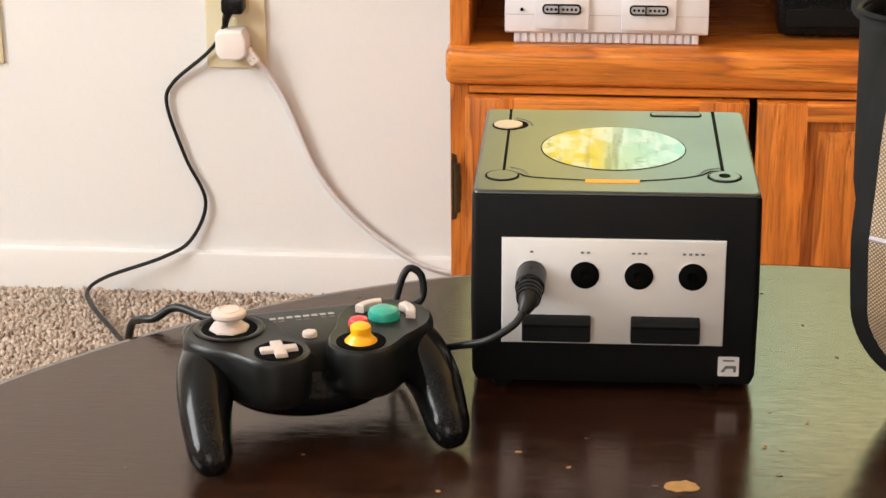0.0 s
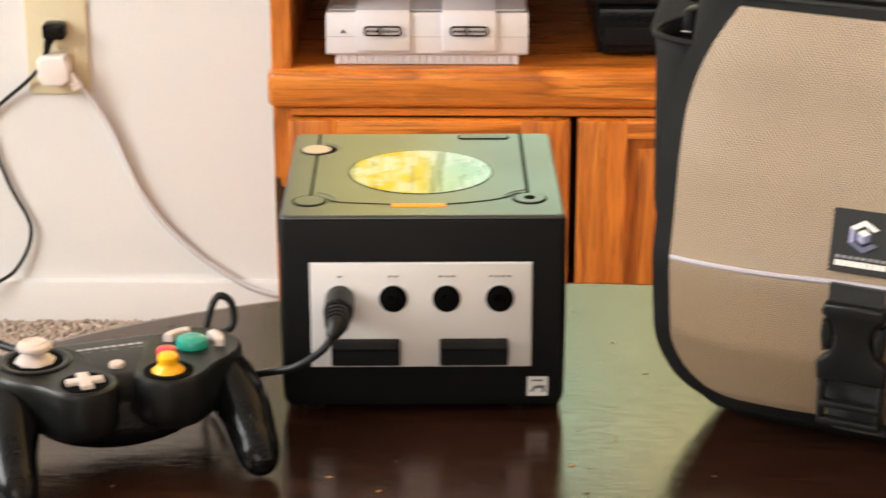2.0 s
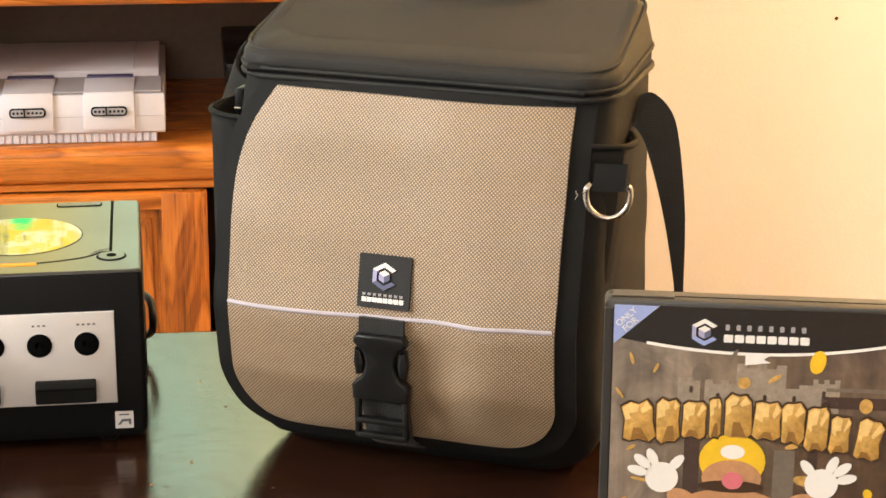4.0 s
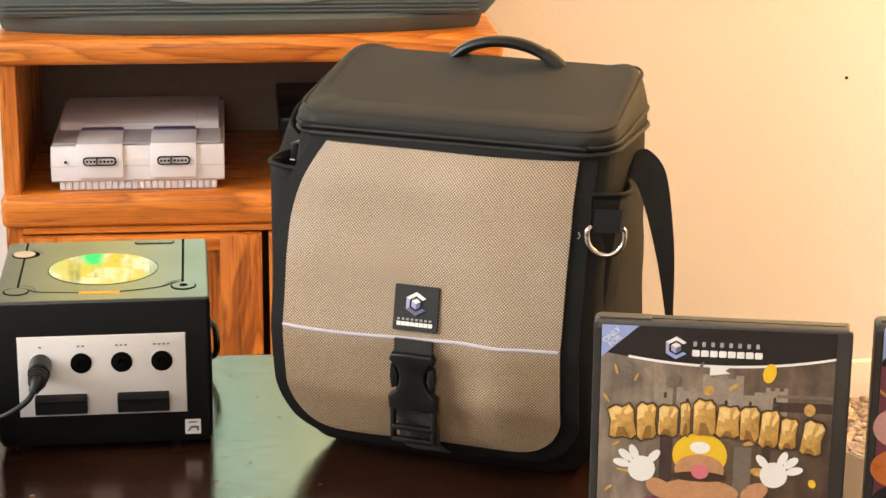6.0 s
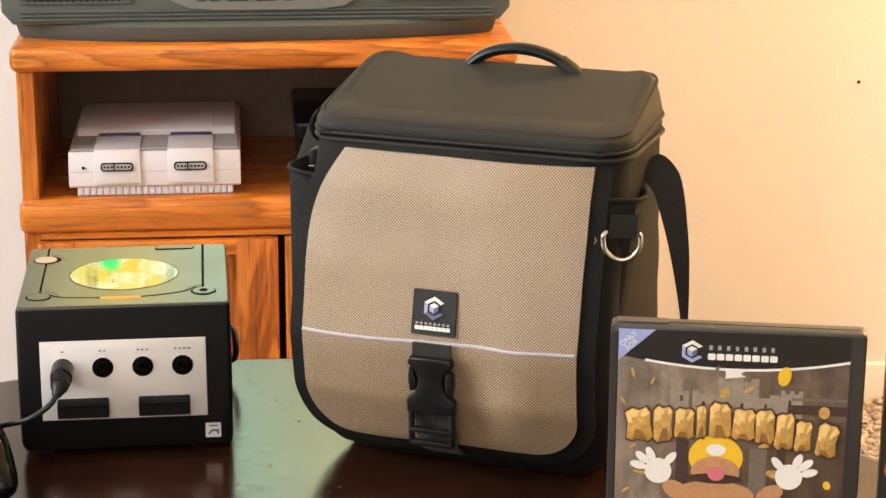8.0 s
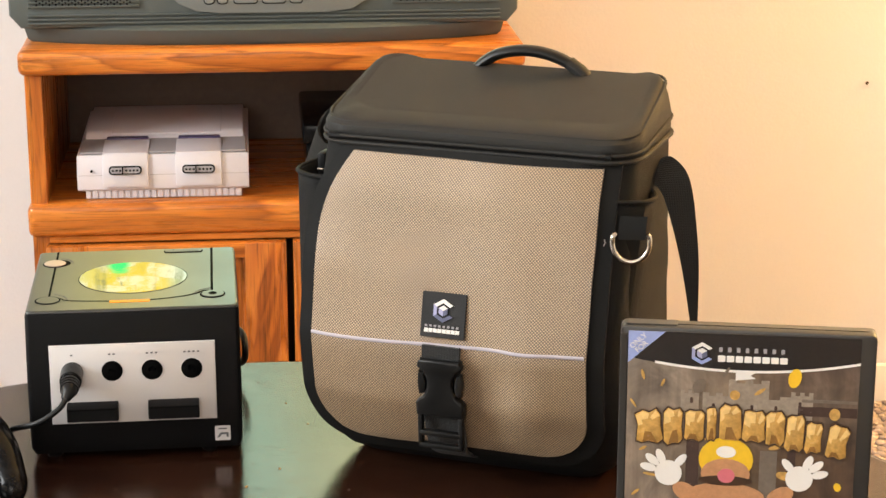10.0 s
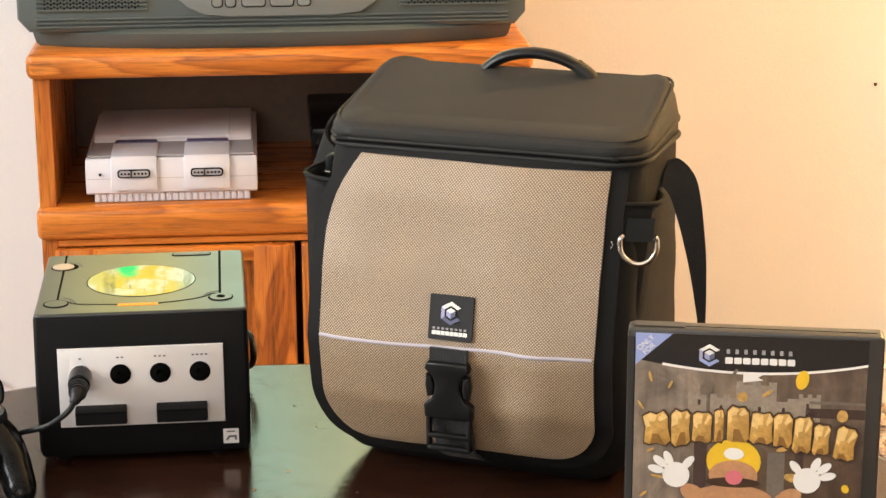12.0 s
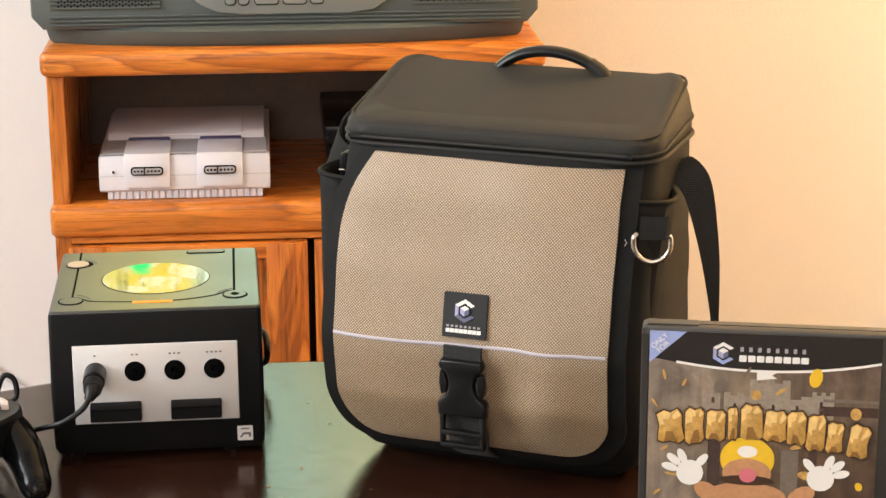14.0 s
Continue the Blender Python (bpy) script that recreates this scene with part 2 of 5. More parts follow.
CONSOLE = surface("pale_grey_plastic", (0.60, 0.575, 0.61), 0.36, vary=0.05, grain=1200, relief=0.0001)
DECK = surface("warm_grey_and_deck_shade", (0.33, 0.31, 0.32), 0.5, vary=0.06, grain=1200)
PURPLE = surface("dull_purple_plastic", (0.055, 0.040, 0.105), 0.40, vary=0.08)
TVGREY = surface("charcoal_tv_plastic", (0.074, 0.087, 0.083), 0.5, vary=0.1, grain=1500, relief=0.0001)
TVPANEL = surface("grey_tv_panel", (0.175, 0.190, 0.184), 0.45, vary=0.06, grain=1500)
SCREEN = glow("lit_screen")
BRONZE = surface("aged_bronze", (0.07, 0.045, 0.025), 0.4, 0.8, vary=0.3)
STEEL = surface("brushed_steel", (0.55, 0.51, 0.46), 0.25, 1.0, vary=0.1)
# edge tape; also the bag's nylon sides, darkened in colour to stand for shade
BINDING_SHADE = surface("black_nylon_tape_and_shade", (0.0062, 0.0060, 0.0056), 0.75, vary=0.3, grain=1500, relief=0.0004, broad=22, spec=0.22)
NYLON = surface("black_nylon", (0.0170, 0.0165, 0.0150), 0.7, vary=0.3, grain=1100, relief=0.0005, broad=22, spec=0.35)
WEBBING = cloth("black_webbing", (0.0130, 0.0126, 0.0120), (0.0050, 0.0050, 0.0050), 0.0011, 0.7, 0.0005, 0)
TAUPE = cloth("taupe_mesh_fabric", (0.58, 0.392, 0.226), (0.090, 0.059, 0.033), 0.00150, 0.36, 0.0004, 45, 1.0)
LILAC = surface("pale_lilac_piping", (0.42, 0.385, 0.43), 0.5, vary=0.05)
BUCKLE = surface("grey_black_buckle", (0.0075, 0.0075, 0.0075), 0.36, vary=0.2, spec=0.26, grain=900, relief=0.0001)
BADGE = cloth("black_label", (0.016, 0.016, 0.017), (0.006, 0.006, 0.006), 0.0006, 0.7, 0.0001, 0)
WHITEINK = surface("white_print", (0.80, 0.77, 0.73), 0.5, vary=0.03)
LAVENDER = surface("lavender_print", (0.36, 0.36, 0.55), 0.4, vary=0.06)
SLATE = surface("slate_print", (0.11, 0.12, 0.20), 0.4, vary=0.06)
BLUEPRINT = surface("pale_blue_print", (0.30, 0.37, 0.66), 0.35, vary=0.1, broad=60)
CASE = surface("dark_grey_case_plastic", (0.024, 0.023, 0.021), 0.33, vary=0.12, grain=900)
BANNER = surface("black_print", (0.012, 0.010, 0.010), 0.22, vary=0.1)
HALL = cover_print("dim_hall_print")
STONEPRINT = surface("grey_brown_print", (0.16, 0.125, 0.095), 0.25, vary=0.25, grain=300, broad=80)
CASTLEPRINT = surface("pale_stone_print", (0.29, 0.235, 0.18), 0.25, vary=0.35, grain=400, broad=110)
DARKPRINT = surface("dark_brown_print", (0.055, 0.03, 0.022), 0.25, vary=0.3, broad=60)
PALEGOLD = surface("pale_gold_print", (0.80, 0.53, 0.20), 0.25, vary=0.3, grain=350, broad=170)
DEEPGOLD = surface("deep_gold_print", (0.26, 0.125, 0.028), 0.25, vary=0.3, grain=350, broad=170)
GOLD = surface("gold_print", (0.54, 0.31, 0.085), 0.25, vary=0.6, grain=350, broad=170)
OUTLINE = surface("dark_outline_print", (0.05, 0.022, 0.008), 0.3, vary=0.2)
COIN = surface("yellow_print", (0.80, 0.50, 0.03), 0.3, vary=0.1)
SKIN = surface("tan_print", (0.50, 0.25, 0.12), 0.3, vary=0.3, broad=90)
PINK = surface("pink_print", (0.62, 0.16, 0.20), 0.3, vary=0.1)
PLUM = surface("plum_print", (0.16, 0.035, 0.06), 0.3, vary=0.4, broad=70)
ORANGEPRINT = surface("orange_print", (0.60, 0.17, 0.03), 0.3, vary=0.3, broad=70)
ROSE = surface("rose_print", (0.60, 0.33, 0.30), 0.3, vary=0.2, broad=70)

# ---------------------------------------------------------------- building helpers
def finish(bm, smooth=True, angle=35):
    bmesh.ops.recalc_face_normals(bm, faces=bm.faces)
    if smooth:
        for f in bm.faces:
            f.smooth = True
        for e in bm.edges:
            if len(e.link_faces) == 2 and e.calc_face_angle(0) > radians(angle):
                e.smooth = False
    return bm


def thing(name, m=None, label="", category="", group="", kind=""):
    ob = new(name)
    ob.matrix_world = m if m is not None else Matrix()
    return tagged(ob, label, category, group, kind)


def part(name, bm, material, parent=None, label=""):
    data = bpy.data.meshes.new(name)
    finish(bm).to_mesh(data)
    bm.free()
    data.materials.append(material)
    ob = new(name, data)
    ob.parent = parent
    if label:
        ob["label"] = label
    return ob


def solid(name, bm, material, label, category, kind="", group=""):
    return tagged(part(name, bm, material), label, category, group, kind)


def add(bm, other):
    """Joins another bmesh into bm."""
    data = bpy.data.meshes.new("joined")
    other.to_mesh(data)
    other.free()
    bm.from_mesh(data)
    bpy.data.meshes.remove(data)
    return bm


def box(x0, x1, y0, y1, z0, z1, bevel=0.0, segments=2, m=None):
    bm = bmesh.new()
    bmesh.ops.create_cube(bm, size=1, matrix=Matrix.Translation(((x0 + x1) / 2, (y0 + y1) / 2, (z0 + z1) / 2)) @ Matrix.Diagonal((x1 - x0, y1 - y0, z1 - z0, 1)))
    if bevel:
        bmesh.ops.bevel(bm, geom=bm.edges[:], offset=bevel, segments=segments, profile=0.5, affect="EDGES", clamp_overlap=True)
    if m is not None:
        bm.transform(m)
    return bm


def prism(outline, depth, bevel=0.0, segments=2, m=None):
    """An outline in x, z pushed along +y by depth."""
    bm = bmesh.new()
    front = [bm.verts.new((x, 0, z)) for x, z in outline]
    back = [bm.verts.new((x, depth, z)) for x, z in outline]
    a, b = bm.faces.new(front), bm.faces.new(back[::-1])
    n = len(front)
    for i in range(n):
        bm.faces.new((front[i], back[i], back[(i + 1) % n], front[(i + 1) % n]))
    bmesh.ops.recalc_face_normals(bm, faces=bm.faces)
    if bevel:
        rim = [e for e in bm.edges if e in set(a.edges) | set(b.edges)]
        bmesh.ops.bevel(bm, geom=rim, offset=bevel, segments=segments, profile=0.5, affect="EDGES", clamp_overlap=True)
    if m is not None:
        bm.transform(m)
    return bm


def rounded(w, h, r, steps=6):
    """Corner-rounded rectangle about the origin, in x, z."""
    out = []
    for cx, cz, a in ((w / 2 - r, h / 2 - r, 0), (-w / 2 + r, h / 2 - r, 90), (-w / 2 + r, -h / 2 + r, 180), (w / 2 - r, -h / 2 + r, 270)):
        out += [(cx + r * math.cos(radians(a + 90 * i / steps)), cz + r * math.sin(radians(a + 90 * i / steps))) for i in range(steps + 1)]
    return out


def oval(w, h, n=24, turn=0.0):
    c, s = math.cos(radians(turn)), math.sin(radians(turn))
    pts = [(w / 2 * math.cos(2 * math.pi * i / n), h / 2 * math.sin(2 * math.pi * i / n)) for i in range(n)]
    return [(c * x - s * z, s * x + c * z) for x, z in pts]


def lathe(profile, steps=32, m=None):
    """A profile of (radius, z) turned about z, closed at both ends."""
    bm = bmesh.new()
    rings = [[bm.verts.new((r * math.cos(2 * math.pi * i / steps), r * math.sin(2 * math.pi * i / steps), z)) for i in range(steps)] for r, z in profile]
    for lower, upper in zip(rings, rings[1:]):
        for i in range(steps):
            bm.faces.new((lower[i], lower[(i + 1) % steps], upper[(i + 1) % steps], upper[i]))
    bm.faces.new(rings[0][::-1])
    cap = bm.faces.new(rings[-1])
    bmesh.ops.inset_region(bm, faces=[cap], thickness=min(0.0006, profile[-1][0] * 0.2))
    if m is not None:
        bm.transform(m)
    return bm


def curve_points(points, per=8):
    """A smooth line through the points."""
    p = [Vector(q) for q in points]
    p = [2 * p[0] - p[1], *p, 2 * p[-1] - p[-2]]
    out = []
    for a, b, c, d in zip(p, p[1:], p[2:], p[3:]):
        for i in range(per):
            t = i / per
            out.append(0.5 * (2 * b + (c - a) * t + (2 * a - 5 * b + 4 * c - d) * t * t + (3 * b - a - 3 * c + d) * t ** 3))
    return [*out, p[-2]]


def tube(points, radii, steps=12, per=8, flat=1.0, up=(0, 0, 1), m=None):
    """A tube with rounded ends along a smooth line. radii: one, or one for each point. flat: thickness along the line's own up."""
    line = curve_points(points, per)
    radii = [radii] * len(points) if isinstance(radii, float) else radii
    rr = [float(np.interp(i / per, range(len(points)), radii)) for i in range(len(line))]
    bm = bmesh.new()
    rings, side = [], None
    for i, q in enumerate(line):
        ahead = (line[min(i + 1, len(line) - 1)] - line[max(i - 1, 0)]).normalized()
        if side is None:
            side = ahead.cross(Vector(up))
            side = side if side.length > 1e-3 else ahead.cross(Vector((0, 1, 0)))
        side = (side - ahead * side.dot(ahead)).normalized()
        above = side.cross(ahead)
        rings.append([bm.verts.new(q + rr[i] * (math.cos(2 * math.pi * k / steps) * side + flat * math.sin(2 * math.pi * k / steps) * above)) for k in range(steps)])
    for a, b in zip(rings, rings[1:]):
        for k in range(steps):
            bm.faces.new((a[k], a[(k + 1) % steps], b[(k + 1) % steps], b[k]))
    bm.faces.new(rings[0][::-1])
    bm.faces.new(rings[-1])
    if m is not None:
        bm.transform(m)
    return bm


def ribbon(points, widths, sides, thick=0.0016, per=8, m=None):
    """A woven strap: a flat band along a smooth line; sides: the way across it at each point."""
    line = curve_points(points, per)
    bm = bmesh.new()
    rings = []
    for i, q in enumerate(line):
        k = i / per
        w = float(np.interp(k, range(len(points)), widths)) / 2
        s = Vector([np.interp(k, range(len(points)), [v[a] for v in sides]) for a in range(3)]).normalized()
        ahead = (line[min(i + 1, len(line) - 1)] - line[max(i - 1, 0)]).normalized()
        nrm = s.cross(ahead).normalized() * thick / 2
        rings.append([bm.verts.new(q + v) for v in (s * w + nrm, -s * w + nrm, -s * w - nrm, s * w - nrm)])
    for a, b in zip(rings, rings[1:]):
        for k in range(4):
            bm.faces.new((a[k], a[(k + 1) % 4], b[(k + 1) % 4], b[k]))
    bm.faces.new(rings[0][::-1])
    bm.faces.new(rings[-1])
    if m is not None:
        bm.transform(m)
    return bm


def ball(x, y, z, rx, ry, rz, m=None):
    bm = bmesh.new()
    bmesh.ops.create_uvsphere(bm, u_segments=24, v_segments=14, radius=1, matrix=Matrix.Translation((x, y, z)) @ Matrix.Diagonal((rx, ry, rz, 1)))
    if m is not None:
        bm.transform(m)
    return bm


def disc(x, y, z, r, h, bevel=0.001, steps=32):
    """A round button standing on z."""
    return lathe([(r * 0.98, z), (r, z + 0.0002), (r, z + h - bevel), (r - bevel * 0.3, z + h - bevel * 0.3), (r - bevel, z + h)], steps, Matrix.Translation((x, y, 0)))


# ---------------------------------------------------------------- the room
def wall_with_opening(x0, x1, z0, z1, ox0, ox1, oz0, oz1, depth, m):
    bm = box(x0, ox0, 0, depth, z0, z1)
    for b in (box(ox1, x1, 0, depth, z0, z1), box(ox0, ox1, 0, depth, z0, oz0), box(ox0, ox1, 0, depth, oz1, z1)):
        add(bm, b)
    bm.transform(m)
    return bm


solid("floor", box(WEST, EAST, SOUTH, WALL + 0.1, -0.1, -0.021), BACKING, "carpeted floor, beige backing under short pile", "floor", "structure")
solid("wall_north", box(WEST, EAST, WALL, WALL + 0.12, -0.05, HEIGHT), PAINT, "white painted wall behind the television stand", "wall", "structure")
solid("wall_east", box(EAST, EAST + 0.12, SOUTH, WALL + 0.12, -0.05, HEIGHT), PAINT, "plain white painted side wall", "wall", "structure")
solid("wall_west", wall_with_opening(-WALL - 0.12, -SOUTH, -0.05, HEIGHT, -0.2, 1.3, 1.18, 2.38, 0.12, pose(WEST - 0.12, 0, 0) @ Matrix(((0, 1, 0, 0), (-1, 0, 0, 0), (0, 0, 1, 0), (0, 0, 0, 1)))), PAINT, "white painted wall with a window opening", "wall", "structure")
# the opening behind the camera is unseen, added for the south fill
solid("wall_south", wall_with_opening(WEST - 0.12, EAST + 0.12, -0.05, HEIGHT, -1.3, 0.2, 0.9, 2.1, 0.12, pose(0, SOUTH - 0.12, 0)), PAINT, "white painted wall with a window opening", "wall", "structure")
solid("ceiling", box(WEST - 0.12, EAST + 0.12, SOUTH - 0.12, WALL + 0.12, HEIGHT, HEIGHT + 0.1), PAINT, "plain white ceiling", "ceiling", "structure")
skirting = [(0, -0.021), (0.009, -0.021), (0.009, 0.0295), (0.0082, 0.0315), (0.006, 0.0325), (0, 0.0330)]
base_bm = prism(skirting, 4.9, m=pose(-2.55, WALL, 0) @ Matrix(((0, 1, 0, 0), (-1, 0, 0, 0), (0, 0, 1, 0), (0, 0, 0, 1))))
solid("baseboard", base_bm, TRIM, "low white painted baseboard", "baseboard", "structure")


def carpet(x0, x1, y0, y1, step, seed):
    """Short uneven tufts, each a small leaning bud."""
    rng = np.random.default_rng(seed)
    gx, gy = np.meshgrid(np.arange(x0, x1, step), np.arange(y0, y1, step))
    n = gx.size
    c = np.stack([gx.ravel(), gy.ravel(), np.full(n, -0.021)], 1)
    c[:, :2] += rng.uniform(-0.45, 0.45, (n, 2)) * step
    r, h = rng.uniform(0.45, 0.8, n) * step, rng.uniform(0.003, 0.0085, n)
    lean = rng.normal(0, 0.35, (n, 2)) * step
    ang = rng.uniform(0, 6.28, n)
    ring = np.stack([np.stack([np.cos(ang + k * 1.2566), np.sin(ang + k * 1.2566), np.zeros(n)], 1) for k in range(5)], 1)
    low = c[:, None] + ring * (0.7 * r)[:, None, None]
    mid = c[:, None] + ring * r[:, None, None] + np.concatenate([lean * 0.5, (h * 0.6)[:, None]], 1)[:, None]
    top = c + np.concatenate([lean, h[:, None]], 1)
    verts = np.concatenate([low, mid, top[:, None]], 1).reshape(-1, 3)
    o = np.arange(n)[:, None] * 11
    faces = []
    for k in range(5):
        j = (k + 1) % 5
        faces += (o + np.array([k, j, 5 + j, 5 + k])).tolist()
        faces += (o + np.array([5 + k, 5 + j, 10])).tolist()
    data = bpy.data.meshes.new("carpet_pile")
    data.from_pydata(verts.tolist(), [], faces)
    data.shade_smooth()
    data.materials.append(PILE)
    return tagged(new("carpet_pile", data), "beige and brown flecked cut-pile carpet", "carpet", kind="stuff")


carpet(-1.05, -0.18, 0.15, WALL - 0.010, 0.0047, 3)
carpet(0.42, 1.35, 0.0, WALL - 0.012, 0.010, 4)
carpet(-0.18, 0.42, 0.15, WALL - 0.012, 0.018, 5)
carpet(WEST, -1.05, 0.15, WALL - 0.012, 0.020, 6)
carpet(1.35, EAST, 0.0, WALL - 0.012, 0.020, 7)
carpet(WEST, EAST, SOUTH, 0.0, 0.022, 8)
carpet(WEST, 0.42, 0.0, 0.15, 0.016, 9)

# ---------------------------------------------------------------- wall plates, plugs and cords
def wall_plate(x0, x1, z0, z1):
    w, h = x1 - x0, z1 - z0
    plate = thing("wall_outlet", pose((x0 + x1) / 2, WALL, (z0 + z1) / 2), "ivory plastic double outlet plate on the white wall", "outlet", "wall outlets")
    bm = prism(rounded(w, h, 0.003), 0.005, 0.0018, 2, pose(0, -0.005, 0))
    part("plate", bm, IVORY, plate)
    for dz in (0.0195, -0.0195):
        part("socket", prism(rounded(0.033, 0.028, 0.009), 0.003, 0.0008, 2, pose(0, -0.0065, dz)), IVORY, plate)
        for dx, hh in ((-0.0063, 0.009), (0.0063, 0.0075)):
            part("slot", box(dx - 0.001, dx + 0.001, -0.0072, -0.0055, dz - hh / 2 + 0.003, dz + hh / 2 + 0.003), HOLE, plate)
        part("ground_hole", prism(oval(0.005, 0.005, 12), 0.002, m=pose(0, -0.0073, dz - 0.008)), HOLE, plate)
    part("screw", prism(oval(0.006, 0.006, 14), 0.0015, 0.0004, 1, pose(0, -0.0062, 0)), IVORY, plate)
    return plate


PX, PZ = -0.4535, 0.3205
wall_plate(PX - 0.0355, PX + 0.0355, PZ - 0.0575, PZ + 0.0575)
wall_plate(-0.804, -0.733, 0.263, 0.378)

black_plug = thing("black_power_cord", pose(PX, WALL, PZ), "thin black power cord plugged into the outlet, trailing to the carpet", "power cord")
part("plug", prism(rounded(0.026, 0.019, 0.005), 0.022, 0.003, 2, pose(0.001, -0.0288, 0.0215)), GLOSS, black_plug)
part("strain_relief", tube([(-0.004, -0.018, 0.015), (-0.0075, -0.02, 0.006), (-0.0095, -0.02, -0.004)], [0.0062, 0.0048, 0.0034]), GLOSS, black_plug)
cx = [(-0.0095, -0.020, 0.0), (-0.018, -0.022, -0.020), (-0.038, -0.012, -0.042), (-0.077, -0.006, -0.076), (-0.086, -0.006, -0.104), (-0.067, -0.006, -0.168), (-0.045, -0.007, -0.222), (-0.064, -0.010, -0.270), (-0.097, -0.024, -0.289), (-0.165, -0.035, -0.312), (-0.184, -0.055, -0.3240), (-0.160, -0.110, -0.3250), (-0.118, -0.180, -0.3250), (-0.050, -0.300, -0.3250), (0.08, -0.6, -0.3250)]
part("cord", tube(cx, 0.0028, 10, 8, 0.8), CORD, black_plug)

white_plug = thing("white_power_adapter", pose(PX, WALL, PZ), "white square power adapter with a flat white cord", "power adapter")
adapter = [(-0.0185, -0.0080), (-0.0130, -0.0175), (0.0110, -0.0175), (0.0185, -0.0100), (0.0185, 0.0080), (0.0130, 0.0175), (-0.0130, 0.0175), (-0.0185, 0.0120)]
part("body", prism(adapter, 0.027, 0.0035, 3, pose(-0.001, -0.0338, -0.0235)), WHITEPL, white_plug)
part("cord_end", box(-0.0062, 0.0062, -0.006, 0.003, -0.010, 0.010, 0.0022, 2, pose(0.0205, -0.022, -0.0375, 0, -35, 0)), WHITEPL, white_plug)
for dx in (-0.0025, 0.0025):
    part("rivet", prism(oval(0.0018, 0.0018, 10), 0.0010, m=pose(0.0225 + dx, -0.0285, -0.0405 + 0.6 * dx)), TANBUTTON, white_plug)
wx = [(0.024, -0.022, -0.042), (0.035, -0.014, -0.058), (0.056, -0.008, -0.098), (0.087, -0.007, -0.175), (0.123, -0.007, -0.226), (0.176, -0.010, -0.272), (0.233, -0.014, -0.300), (0.32, -0.014, -0.312)]
part("cord", tube(wx, 0.0066, 12, 8, 0.45), WHITECORD, white_plug)
part("cord_seam", tube([(x + 0.002, y - 0.0030, z + 0.0022) for x, y, z in wx], 0.0017, 8, 8), WHITECORD, white_plug)

# ---------------------------------------------------------------- oak television stand
stand = thing("tv_stand", Matrix(), "honey-stained oak television stand with an open bay and panelled doors", "tv stand")
TOP0, TOP1, SH0, SH1 = 0.538, 0.568, 0.350, 0.388


def nosing(x0, x1, y0, y1, z0, z1, r):
    """A board with a rounded front edge and rounded end corners."""
    bm = box(x0, x1, y0, y1, z0, z1)
    edges = [e for e in bm.edges if all(abs(v.co.y - y0) < 1e-6 for v in e.verts)]
    ends = [e for e in bm.edges if e not in edges and abs(e.verts[0].co.x - e.verts[1].co.x) < 1e-6 and abs(e.verts[0].co.z - e.verts[1].co.z) < 1e-6]
    bmesh.ops.bevel(bm, geom=edges + ends, offset=r, segments=4, profile=0.5, affect="EDGES", clamp_overlap=True)
    return bm


part("top", nosing(CAB_L - 0.006, CAB_R + 0.006, CAB_F - 0.012, CAB_B, TOP0, TOP1, 0.009), OAK_X, stand)
part("shelf", box(CAB_L + 0.019, CAB_R - 0.019, CAB_F + 0.018, CAB_B - 0.012, SH0 + 0.012, SH1 - 0.001), OAK_X, stand)
part("shelf_rail", nosing(CAB_L - 0.004, CAB_R + 0.004, CAB_F - 0.010, CAB_F + 0.018, SH0, SH1, 0.008), OAK_X, stand)
for x0 in (CAB_L, CAB_R - 0.019):
    part("side_panel", box(x0, x0 + 0.019, CAB_F, CAB_B, -0.015, TOP0 - 0.0004, 0.0008, 1), OAK_Z, stand)
part("back_board", box(CAB_L + 0.019, CAB_R - 0.019, CAB_B - 0.012, CAB_B - 0.004, 0.05, TOP0), BOARD, stand)
part("bottom_board", box(CAB_L + 0.019, CAB_R - 0.019, CAB_F + 0.02, CAB_B - 0.012, 0.05, 0.068), OAK_X, stand)
part("plinth", box(CAB_L + 0.019, CAB_R - 0.019, CAB_F + 0.03, CAB_F + 0.048, -0.015, 0.05), OAK_X, stand)
part("face_rail", box(CAB_L + 0.019, CAB_R - 0.019, CAB_F - 0.004, CAB_F + 0.019, SH0 - 0.0085, SH0 - 0.0004, 0.001, 1), OAK_X, stand)


